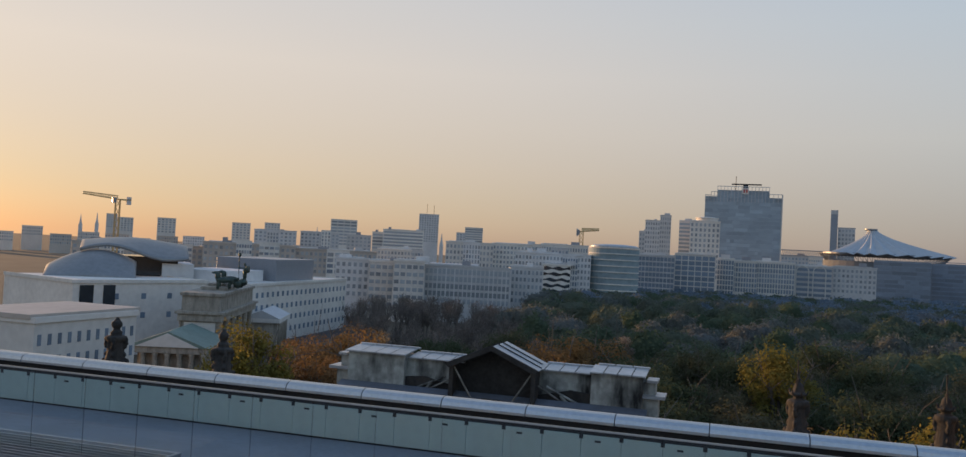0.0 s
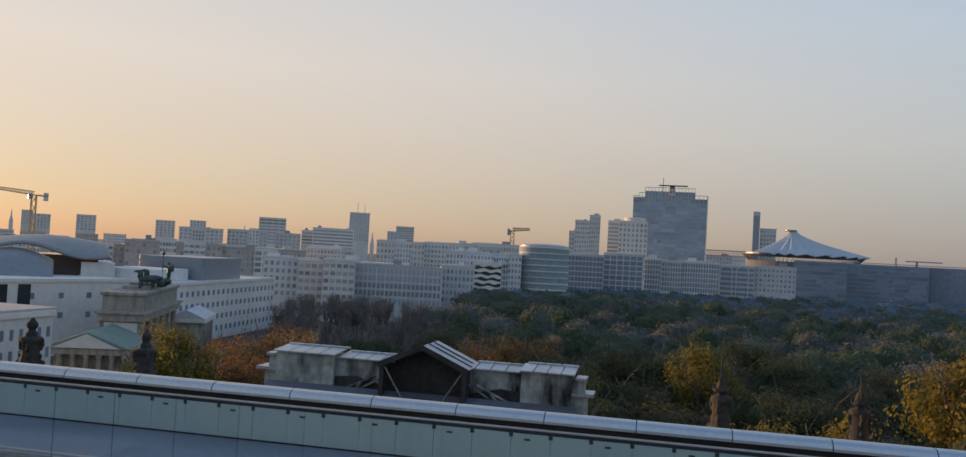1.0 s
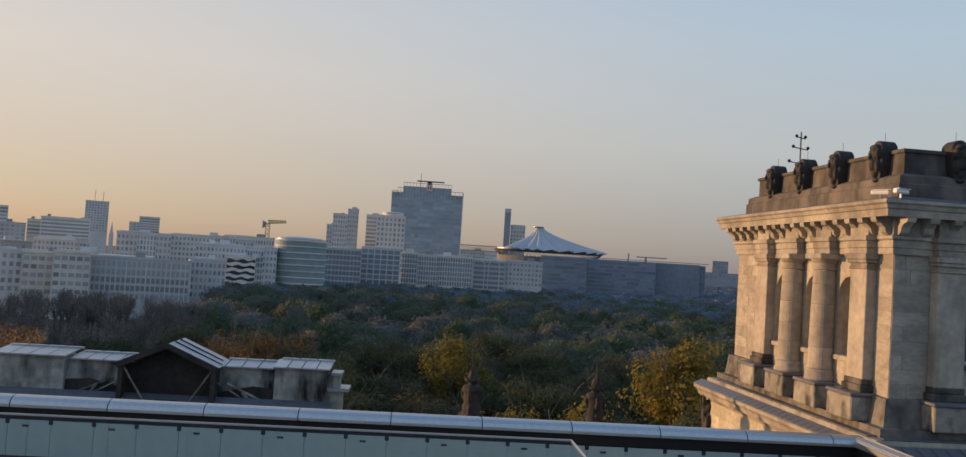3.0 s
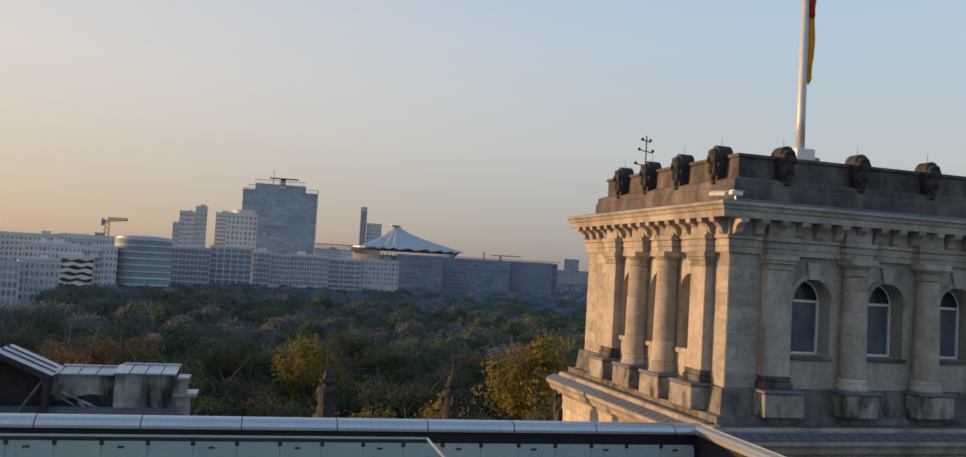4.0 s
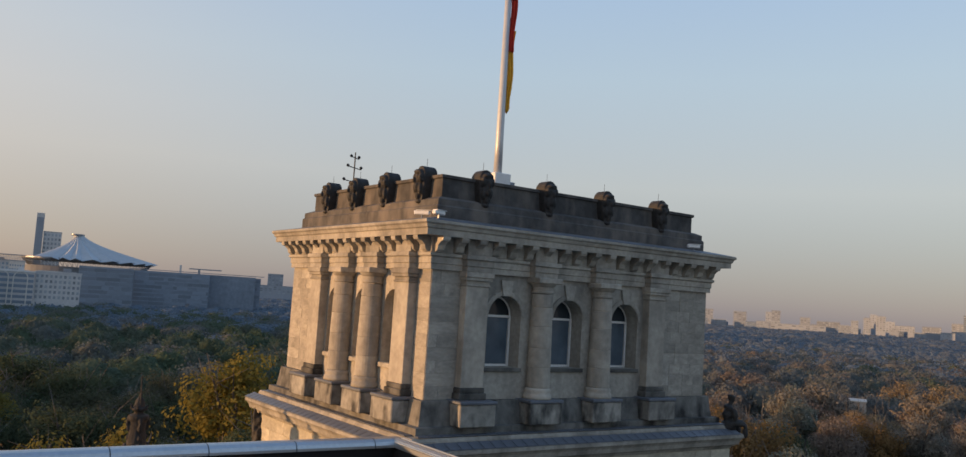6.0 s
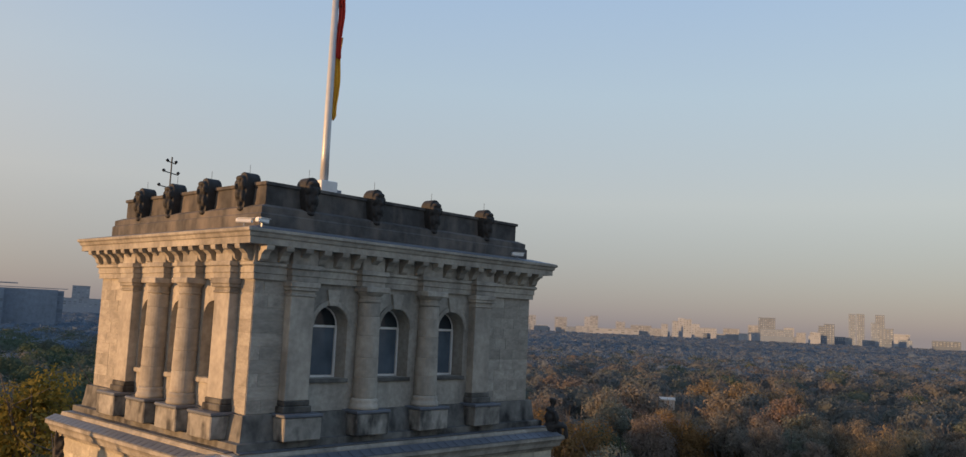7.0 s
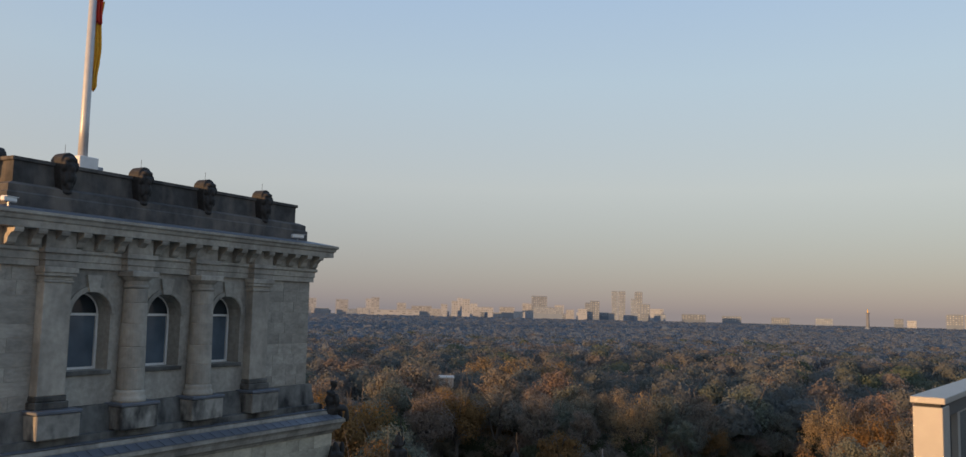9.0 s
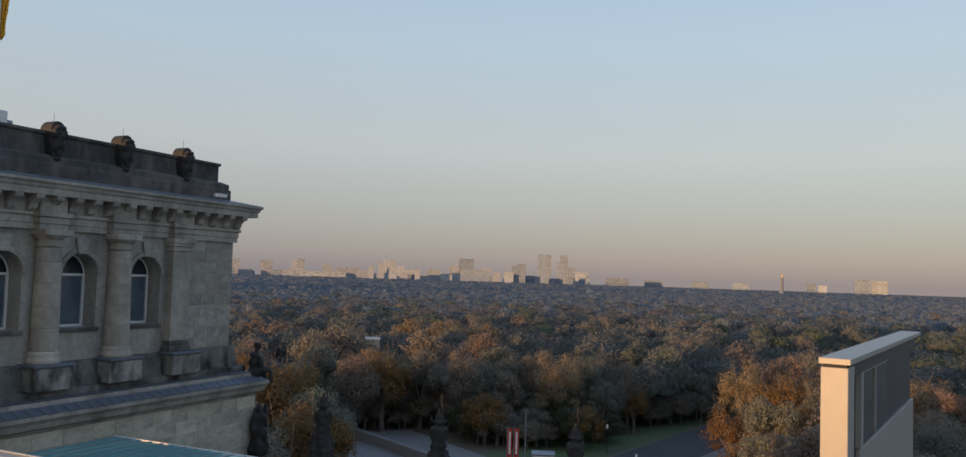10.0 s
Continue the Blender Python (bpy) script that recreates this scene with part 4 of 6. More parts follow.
roof_sheets(-7.08, -4.5, 0.72, 4.06, -1.0, 4.20, 4)
roof_sheets(4.5, 7.72, 0.72, 4.06, -1.0, 4.20, 4)
roof_sheets(-4.5, -1.6, 0.3, 3.92, -1.0, 4.06, 4)
roof_sheets(1.6, 4.5, 0.3, 3.92, -1.0, 4.06, 4)
# gable: two sloping sheets on a dark braced frame
for s in (-1, 1):
    bm = extrude_outline(bmesh.new(), [(s * 2.1, 3.92), (0, 4.86), (0, 4.94), (s * 2.25, 3.97)], lambda u, w, h: (u, -1.6 + w, h), 2.75)
    bmesh.ops.recalc_face_normals(bm, faces=bm.faces)
    part("gable_roof", bm, ZINC, at, "zinc-covered gable slope")
    bm = bmesh.new()
    for p, q in (((s * 1.9, 0.9, 1.6), (s * 1.0, 0.9, 2.4)), ((s * 1.0, 0.9, 2.4), (s * 1.9, 0.9, 3.8)), ((s * 1.0, 0.9, 2.4), (s * 0.9, 0.9, 1.6)), ((s * 1.9, 0.4, 3.3), (s * 4.3, 0.5, 2.0)), ((s * 4.3, 0.5, 2.0), (s * 2.4, 0.5, 2.2))):
        bar(bm, p, q, 0.045)
    part("brace", bm, STONE_WORN, at, "grey diagonal brace")
    part("gable_pier", boxes((min(s * 1.9, s * 2.1), max(s * 1.9, s * 2.1), 0.1, 1.05, 0, 3.95)), STONE_SOOT, at)
part("gable_back", extrude_outline(bmesh.new(), [(-1.9, 0), (1.9, 0), (1.9, 3.9), (0, 4.8), (-1.9, 3.9)], lambda u, w, h: (u, 0.1 - w, h), 0.6), SCULPT, at, "black gable recess")
for s in (-1, 1):
    # dark triangular panel under each link, with its worn raking edge
    bm = extrude_outline(bmesh.new(), [(s * 2.1, 1.9), (s * 4.58, 1.9), (s * 4.58, 3.02), (s * 3.6, 3.1), (s * 2.1, 2.75)], lambda u, w, h: (u, 0.3 - w, h), 0.19)
    bmesh.ops.recalc_face_normals(bm, faces=bm.faces)
    part("sunken_panel", bm, STONE_SOOT, at, "dark lower wall panel")
    bm = bar(bmesh.new(), (s * 4.4, 0.36, 2.35), (s * 2.5, 0.36, 3.2), 0.06)
    bar(bm, (s * 3.6, 0.36, 2.3), (s * 3.2, 0.36, 2.85), 0.09)
    bar(bm, (s * 3.9, 0.36, 2.4), (s * 3.35, 0.36, 2.6), 0.07)
    part("fallen_ornament", bm, DIRTY, at, "broken pale stone ornament")
    bm = extrude_outline(bmesh.new(), [(s * 2.06, 3.80), (0, 4.74), (0, 4.965), (s * 2.28, 3.985)], lambda u, w, h: (u, 1.155 + w, h), 0.12)
    bmesh.ops.recalc_face_normals(bm, faces=bm.faces)
    part("verge_board", bm, SCULPT, at, "black verge of the gable")
    bm = bmesh.new()
    for w in (-0.7, 0.2):
        bar(bm, (s * 2.2, w, 4.01), (s * 0.04, w, 4.96), 0.03)
    part("roof_seam", bm, DARK_IRON, at)
bm = extrude_outline(bmesh.new(), [(1.25, 2.28), (0.52, 2.62), (0.52, 2.2), (1.25, 2.1)], lambda u, w, h: (w - 7.2, u, h), 15.1)
bmesh.ops.recalc_face_normals(bm, faces=bm.faces)
part("base_flashing", bm, LEAD, at, "dark blue-grey sheet along the foot of the wall")
# pale caps along the back edge of the roof
bm = boxes((0.0, 0.78, -0.11, 0.11, 0, 0.09), bevel=0.015)
cap = part("ridge_cap", bm, ZINC, at, "pale zinc ridge cap")
cap.matrix_basis = pose(-7.12, -1.06, 4.24)
for k in range(1, 18):
    if abs(-7.12 + 0.82 * k + 0.39) > 2.0:
        piece("ridge_cap", cap.data, at, pose(-7.12 + 0.82 * k, -1.06, 4.24 if abs(-7.12 + 0.82 * k + 0.39) > 4.6 else 4.10))
part("gable_sill", boxes((-0.45, 0.45, 0.7, 1.0, 1.5, 2.45)), STONE_DARK, at)

# ---- ashlar facing of the tower, block by block ----
block_mesh = bpy.data.meshes.new("ashlar_block")
bm = box(bmesh.new(), 0, 1, 0, 1, 0, 1, 0.02)
bm.to_mesh(block_mesh)
bm.free()
block_mesh.materials.append(ASHLAR)


foot_mesh = block_mesh.copy()
foot_mesh.materials[0] = material("cream_ashlar_block", (0.46, 0.42, 0.325), 0.88, grain=5, patch=0.9, vary=0.25, bump=0.3, stain=(0.17, 0.15, 0.12), stain_amount=0.4, each=0.14, streak=1.0, blot_size=1.5)


def ashlar(u0, u1, h0, h1, side, out, course, seed, me=block_mesh):
    rnd = random.Random(seed)
    n = round((h1 - h0) / course)
    course = (h1 - h0) / n
    for r in range(n):
        u = u0
        while u < u1 - 0.02:
            w = min(rnd.choice((0.75, 0.95, 1.15)) * course * 2, u1 - u)
            if u1 - u - w < 0.35:
                w = u1 - u
            t = 0.012 + 0.012 * rnd.random()
            m = pose(u + 0.008, out, z(h0 + r * course) + 0.006) @ Matrix.Diagonal((w - 0.016, t, course - 0.012, 1))
            if side == "e":
                m = pose(X1 + out, -u - 0.008, z(h0 + r * course) + 0.006, 0, 0, -90) @ Matrix.Diagonal((w - 0.016, t, course - 0.012, 1))
            else:
                m = pose(u + 0.008, Y1 + out, z(h0 + r * course) + 0.006) @ Matrix.Diagonal((w - 0.016, t, course - 0.012, 1))
            piece("ashlar_block", me, tower, m)
            u += w


ashlar(X0, NORTH_POSTS[3] - 0.57, -3.88, 1.16, "n", 0, 0.5, 1)
ashlar(NORTH_POSTS[0] + 0.57, X1, -3.88, 1.16, "n", 0, 0.5, 2)
ashlar(-Y1, -EAST_POSTS[0] - 0.57, -3.88, 1.16, "e", 0, 0.5, 3)
ashlar(-EAST_POSTS[3] + 0.57, -Y0, -3.88, 1.16, "e", 0, 0.5, 4)
ashlar(X0 - 1.0, X1 + 1.0, -9.3, -6.34, "n", 1.0, 0.6, 5, foot_mesh)
ashlar(-Y1 - 1.0, -Y0 + 1.0, -9.3, -6.34, "e", 1.0, 0.6, 6, foot_mesh)


# ---- the city ----
def pane_mesh(mat):
    """A unit window shared by the facades: a dark pane in a thin raised surround."""
    bm = bmesh.new()
    box(bm, -0.5, 0.5, -0.10, 0.06, -0.5, 0.5)
    me = bpy.data.meshes.new("window")
    bm.to_mesh(me)
    bm.free()
    me.materials.append(mat)
    return me


WINDOW_DARK = pane_mesh(CITY_GLASS)
WINDOW_COMPLEX = pane_mesh(COMPLEX_GLASS)
WINDOW_BLUE = pane_mesh(FACADE_GLASS)


def block(name, label, a0, a1, d, top, mat, cols=0, rows=0, style="windows", depth=None, turn=0.0, glass=WINDOW_DARK, fill=(0.55, 0.55), category="building", group="", storey=3.6, roof=True):
    """A building between two bearings at distance d, its front towards the roof terrace. The front carries cols x rows windows or bands."""
    am = (a0 + a1) / 2
    w = 2 * d * math.tan(radians((a1 - a0) / 2))
    depth = depth or max(12, min(30, w * 0.6))
    x, y = polar(am, d)
    b = thing(name, label, category, pose(x, y, 0, 0, 0, 180 - am + turn), group=group)
    # local: x to the right along the front, y away from the viewer
    part("wall", boxes((-w / 2, w / 2, 0, depth, 0, top)), mat, b)
    if roof:
        part("roof_edge", boxes((-w / 2 - 0.3, w / 2 + 0.3, -0.3, 0.0, top - 0.5, top + 0.5), (-w / 2 - 0.3, -w / 2, 0.0, depth, top - 0.5, top + 0.5), (w / 2, w / 2 + 0.3, 0.0, depth, top - 0.5, top + 0.5)), mat, b)
    if roof and d < 1000:
        rnd = random.Random(int(d * 7 + a0 * 100))
        for q in range(max(1, int(w / 22))):
            cx, cw0, hh = rnd.uniform(-0.42, 0.36) * w, rnd.uniform(2.5, 7), rnd.uniform(1.4, 3.4)
            part("plant_room", boxes((cx, cx + cw0, depth * 0.25, depth * 0.6, top, top + hh)), rnd.choice((CONCRETE, LIME_GREY, GREY_METAL)), b)
        part("setback_storey", boxes((-w * 0.45, w * rnd.uniform(0.05, 0.44), depth * 0.3, depth * 0.9, top, top + 0.9)), LIME_GREY, b)
    if roof and d < 1000 and style == "windows" and cols > 6 and w > 30:
        for q in range(int(w / 24)):
            u, bw = rnd.uniform(-0.48, 0.3) * w, rnd.uniform(8, 15)
            v, bt = min(u + bw, w * 0.49), top + rnd.uniform(-4.5, 2.6)
            bay_mat = rnd.choice((LIME, LIME_GREY, LIME_WHITE, CONCRETE, BROWN_STONE))
            out_y = -0.7 - 0.25 * q
            bay = part("front_bay", boxes((u, v, out_y, -0.305, 0, bt), (u - 0.15, v + 0.15, out_y - 0.2, -0.31, bt, bt + 0.5)), bay_mat, b)
            nc, fw, fh = rnd.randint(3, 6), rnd.uniform(0.4, 0.82), rnd.uniform(0.42, 0.72)
            for i in range(nc):
                for j in range(min(6, int((bt - 14) / 3.5))):
                    piece("window", rnd.choice((glass, glass, WINDOW_COMPLEX)), bay, pose(u + (v - u) * (i + 0.5) / nc, out_y, bt - 1.2 - 3.5 * (j + 0.5)) @ Matrix.Diagonal(((v - u) / nc * fw, 1, 3.5 * fh, 1)))
    if cols and rows:
        cw, rh = w / cols, min(storey, (top - 1) / rows)
        z1 = top - 1.0
        if style == "windows":
            for i in range(cols):
                for j in range(rows):
                    m = pose(-w / 2 + cw * (i + 0.5), 0, z1 - rh * (j + 0.5)) @ Matrix.Diagonal((cw * fill[0], 1, rh * fill[1], 1))
                    piece("window", glass, b, m)
        elif style == "panels":
            own = random.Random(int(d + 31 * top))
            for j in range(rows):
                u = -w / 2 + 0.3
                while u < w / 2 - 0.5:
                    v = min(u + own.uniform(3, 14), w / 2 - 0.3)
                    piece("glass_panel", glass, b, pose((u + v) / 2, own.uniform(-0.05, 0.05), z1 - rh * (j + 0.5)) @ Matrix.Diagonal((v - u - 0.15, 1, rh * fill[1], 1)))
                    u = v
        elif style == "bands":
            for j in range(rows):
                m = pose(0, 0, z1 - rh * (j + 0.5)) @ Matrix.Diagonal((w * 0.96, 1, rh * fill[1], 1))
                piece("window_band", glass, b, m)
        elif style == "grid":
            for j in range(rows):
                piece("window_band", glass, b, pose(0, 0, z1 - rh * (j + 0.5)) @ Matrix.Diagonal((w * 0.97, 1, rh * fill[1], 1)))
            for i in range(cols + 1):
                xx = -w / 2 + w * i / cols
                t = cw * (1 - fill[0]) / 2
                part("mullion", boxes((xx - t, xx + t, -0.35, -0.105, z1 - rh * rows, z1)), mat, b)
    return b


FAR = "hazy pale high-rise block on the skyline"
for a0, a1, d, top in ((-39.99, -39.37, 2100, 74), (-39.36, -38.45, 2100, 67.6), (-37.06, -35.97, 1900, 68.3), (-32.57, -31.43, 1700, 63.8), (-30.55, -29.58, 1800, 69)):
    block("apartment_tower", FAR, a0, a1, d, top, LIME, 5, 6, group="skyline towers", storey=5)
block("office_building", "pale concrete office slab with square windows", -31.17, -28.50, 900, 45.2, CONCRETE, 10, 4)
block("office_building", "pale concrete office slab with square windows", -28.25, -25.76, 905, 45.8, CONCRETE, 10, 4)
block("scaffolded_tower", "tower with bright white floor edges, still being built", -26.32, -24.64, 1250, 69.3, LIME_WHITE, 4, 8, "grid", fill=(0.9, 0.6), storey=4.5)
block("office_building", "dark grey office block with a flat roof", -25.26, -23.65, 850, 44.4, LIME_GREY, 6, 4)
block("office_building", "white terraced office building with long window bands", -22.90, -20.21, 950, 53.5, LIME_WHITE, 1, 6, "bands")
block("office_building", "lower wing of a pale office building", -23.6, -22.0, 960, 50, LIME_WHITE, 1, 5, "bands")
tw = block("office_tower", "grey office tower with two roof aerials", -20.56, -19.25, 1500, 94, LIME_GREY, 8, 12, storey=4)
part("aerial", bar(bmesh.new(), (-4, 4, 94), (-4, 4, 112), 0.35), DARK_IRON, tw)
part("aerial", bar(bmesh.new(), (8, 4, 94), (8, 4, 110), 0.35), DARK_IRON, tw)
block("office_building", "small grey block beside a pale office tower", -18.03, -17.42, 1300, 60.9, LIME_GREY, 3, 5)
block("office_building", "pale office tower with window bands", -17.47, -16.28, 1300, 69.4, LIME_WHITE, 1, 7, "bands")
block("office_building", "white stone building with rows of windows", -23.20, -20.14, 620, 33.6, LIME_WHITE, 14, 4)
block("office_building", "white stone building with rows of square windows", -18.69, -15.49, 620, 41.1, LIME_WHITE, 13, 6, storey=4.2)
block("office_building", "pale stone building with a setback roof", -15.57, -12.28, 640, 41.8, LIME, 14, 5)
block("office_building", "pale stone building with tall narrow windows", -12.36, -9.23, 650, 43.3, LIME, 18, 4, storey=5)
block("office_building", "brown stone ministry building with small windows", -41.8, -34.26, 560, 28.9, BROWN_STONE, 22, 4)
block("office_building", "brown stone building with rows of windows", -34.26, -28.52, 540, 32.4, BROWN_STONE, 18, 4)
block("office_building", "brown stone building with rows of windows", -28.51, -23.24, 545, 31, BROWN_STONE, 18, 4)
block("office_building", "grey rendered building with recessed balconies", -25.90, -23.69, 430, 28.5, LIME_GREY, 6, 5)
block("office_building", "pale apartment building with wide balconies", -23.68, -22.06, 420, 28.2, LIME, 4, 6, fill=(0.75, 0.5))
block("office_building", "pale apartment building with wide balconies", -22.06, -20.02, 410, 29.1, LIME, 5, 6, fill=(0.75, 0.5))
block("office_building", "long grey building with a glazed grid front", -20.01, -14.26, 420, 27.6, LIME_GREY, 20, 5, "grid", fill=(0.75, 0.65))
block("office_building", "grey stone building with a flat roof", -14.25, -12.12, 440, 28.6, CONCRETE, 8, 5)
block("office_building", "grey stone building above the park trees", -14.05, -9.00, 520, 36.2, LIME_GREY, 22, 6)
sb = block("striped_building", "small white building with wavy dark window stripes", -12.13, -10.30, 512, 29.8, LIME_WHITE)
for k in range(5):
    bm = bmesh.new()
    wv_w = 7.9
    top_e = [(-wv_w + wv_w * 2 * i / 16, 28.4 - 3.4 * k + 0.45 * math.sin(i * 0.9 + k * 2.1)) for i in range(17)]
    low_e = [(-wv_w + wv_w * 2 * i / 16, 26.8 - 3.4 * k - 0.45 * math.sin(i * 0.7 + k * 1.3 + 1)) for i in range(16, -1, -1)]
    extrude_outline(bm, top_e + low_e, lambda u, w, h: (u, -0.1 + w, h), 0.3)
    bmesh.ops.recalc_face_normals(bm, faces=bm.faces)
    part("window_stripe", bm, DARK_GLASS, sb)

# rounded glass building
x, y = polar(-7.5, 535)
rb = thing("rounded_office", "rounded glass office building with pale floor bands", "building", pose(x, y, 0, 0, 0, 187.5))
bm = lathe(bmesh.new(), [(15.2, 0), (15.2, 41.2)], seg=40, squash=0.8)
part("facade", bm, ROUND_GLASS, rb, smooth=False)
for k in range(11):
    part("floor_band", lathe(bmesh.new(), [(15.5, 41.5 - 3.7 * k), (15.5, 42.2 - 3.7 * k)], seg=40, squash=0.81), LIME, rb)
part("roof_dome", lathe(bmesh.new(), [(15.5, 42.2), (13.0, 43.4), (6, 44.0)], seg=40, squash=0.8), ZINC, rb, smooth=True)

block("office_building", "glass and stone office building with window bands", -5.94, -3.58, 600, 39.2, LIME_GREY, 10, 8, "grid", glass=WINDOW_COMPLEX, fill=(0.88, 0.72))
block("office_building", "office building with a pale stone grid front", -3.58, -1.02, 620, 41.2, LIME, 6, 8, "grid", glass=WINDOW_COMPLEX, fill=(0.88, 0.78))
block("framed_building", "pale stone building with a bold white frame", -0.90, 0.13, 640, 39.4, LIME_WHITE, 6, 7, "grid", fill=(0.78, 0.8), glass=WINDOW_COMPLEX)
block("framed_building", "pale stone building with tall paired windows", 0.06, 1.56, 645, 38.3, LIME, 9, 6, fill=(0.66, 0.74), glass=WINDOW_COMPLEX)
block("framed_building", "pale stone building with tall window rows", 1.50, 3.81, 650, 38.6, LIME_WHITE, 14, 6, "grid", fill=(0.7, 0.8), glass=WINDOW_COMPLEX)
ab = block("arched_building", "grey building with a white arched frame front", 3.82, 5.99, 660, 37.4, LIME_GREY, 6, 7, "bands", glass=WINDOW_COMPLEX)
for cx in (-7.5, 4.0):
    bm = bmesh.new()
    o, i = arch_points(cx, 4.6, 33, 12), arch_points(cx, 3.9, 33, 12)
    for (a, b), (c, e) in zip(zip(o, o[1:]), zip(i, i[1:])):
        vs = [bm.verts.new((p[0], -0.9, p[1])) for p in (a, b, e, c)]
        bm.faces.new(vs)
    box(bm, cx - 4.6, cx - 3.9, -1.0, -0.2, 0, 33)
    box(bm, cx + 3.9, cx + 4.6, -1.0, -0.2, 0, 33)
    part("white_frame", bm, LIME_WHITE, ab, "white arched frame")
st = block("stepped_tower", "grey brick tower with a stepped top", -5.58, -4.63, 950, 78.3, LIME_GREY, 6, 12, storey=5)
block("stepped_tower", "taller step of the grey brick tower", -4.64, -3.93, 950, 84.3, LIME_GREY, 5, 13, storey=5)
block("stepped_tower", "lowest step of the grey brick tower", -5.95, -5.58, 951, 66, LIME_GREY, 2, 9, storey=5)
block("office_tower", "slim dark tower with banded floors", -3.41, -2.63, 820, 73.3, LIME_GREY, 1, 16, "bands", glass=WINDOW_BLUE)
rz = block("hotel_tower", "pale stone tower with a rounded crown and square windows", -2.72, -0.83, 790, 72.5, LIME, 7, 11, fill=(0.5, 0.6), storey=4.6)
part("crown", lathe(bmesh.new(), [(9.5, 72.5), (9.5, 75.0), (10.2, 75.2), (10.2, 76.0), (6, 76.6)], (1.5, 10), 24), LIME, rz)

# tall glass tower with its screens and roof mast
bt = block("glass_tower", "tall curved blue glass tower with open glass screens on top", -1.85, 2.90, 900, 103.5, FACADE_GLASS, 1, 25, "panels", glass=WINDOW_BLUE, fill=(1, 0.86), storey=3.8, depth=28, roof=False)
part("upper_block", boxes((-25.5, 24.5, 0.6, 26, 103.5, 110)), FACADE_GLASS, bt)
for x0, x1, top in ((-37.3, -31.5, 105), (-31.5, -25.5, 108.5), (-25.5, 24.5, 114.2), (24.5, 37.3, 107.2)):
    bm = boxes((x0, x1, -0.8, -0.55, top - 0.6, top), (x0, x1, -0.8, -0.55, top - 4.4, top - 4.0))
    n = max(2, int((x1 - x0) / 3.2))
    for k in range(n + 1):
        xx = x0 + (x1 - x0) * k / n
        box(bm, xx - 0.2, xx + 0.2, -0.85, -0.5, 98, top)
    part("glass_screen", bm, ZINC, bt, "open steel and glass screen")
# White strip along the edge: its sunlit gleam is put in as colour.
part("side_edge", boxes((36.6, 37.6, -0.9, 4, 20, 107)), LIME_WHITE, bt, "white strip with sunlight on the edge put in as colour")
part("roof_mast", bar(bmesh.new(), (-8, 8, 110), (-8, 8, 125), 0.3), DARK_IRON, bt)
part("roof_beam", boxes((-12, 17, 8, 10, 116.4, 117.6), (-1, 4, 7, 11, 110, 116.4)), DARK_IRON, bt, "beam of a roof crane")
part("sign_plate", boxes((-1.5, 4.5, -1.1, -0.86, 106.5, 112.5)), LIME_WHITE, bt)
part("sign_mark", boxes((-0.5, 1.0, -1.2, -1.11, 107.8, 111.2), (2.0, 3.5, -1.2, -1.11, 107.8, 111.2)), RED_PAINT, bt)

# truss roof, chimney-like tower
tr = block("truss_hall", "low hall with an open steel truss roof", 2.94, 5.4, 860, 46.5, LIME_GREY, 12, 3, glass=WINDOW_BLUE)
bm = boxes((-18.5, 18.5, -0.5, 0.5, 51.4, 52.2), (-18.5, 18.5, -0.5, 0.5, 46.6, 47.2))
for k in range(18):
    x0 = -18.5 + 37 * k / 18
    bar(bm, (x0, 0, 47), (x0 + 1.03, 0, 52), 0.22, 4)
    bar(bm, (x0 + 1.03, 0, 52), (x0 + 2.06, 0, 47), 0.22, 4)
part("truss", bm, GREY_METAL, tr)
ct = block("chimney_tower", "slender concrete lift tower beside an office block", 5.76, 6.17, 1100, 105.9, HAZED_PALE, roof=False, depth=9)
part("cap", boxes((-4, 4, -0.2, 9.2, 101, 106)), LIME_GREY, ct)
block("office_tower", "grey office block beside the lift tower", 6.20, 7.18, 1104, 85.4, LIME_GREY, 5, 9, storey=5)
block("office_building", "pale stone block above the park trees", 6.0, 8.48, 663, 37.9, LIME_GREY, 10, 5)
for a0, a1, d, top in ((8.30, 11.40, 800, 45.6), (11.42, 15.88, 830, 45.2), (15.89, 19.03, 850, 45.0)):
    block("glass_complex", "long dark blue glass office front with thin floor lines", a0, a1, d, top, COMPLEX_GLASS, 1, 9, "panels", glass=WINDOW_COMPLEX, fill=(1, 0.75), storey=3.7, roof=False)
part("parapet_rail", boxes((-60, 60, -0.4, 0.2, 46.4, 47.0)), GREY_METAL, block("glass_complex", "roof storey of the long glass office front", 11.6, 18.7, 842, 45.6, COMPLEX_GLASS, roof=False))
block("apartment_tower", FAR, 19.45, 20.42, 1800, 66.5, HAZED_PALE, 4, 8, group="skyline towers", storey=4.5)
block("apartment_block", "low pale blocks on the skyline", 18.95, 21.24, 1700, 42.5, HAZED_PALE, 8, 4, group="skyline towers")
block("bell_tower", "thin dark bell tower behind the roofs", 14.02, 14.14, 1300, 62, LIME_GREY, roof=False, depth=3)

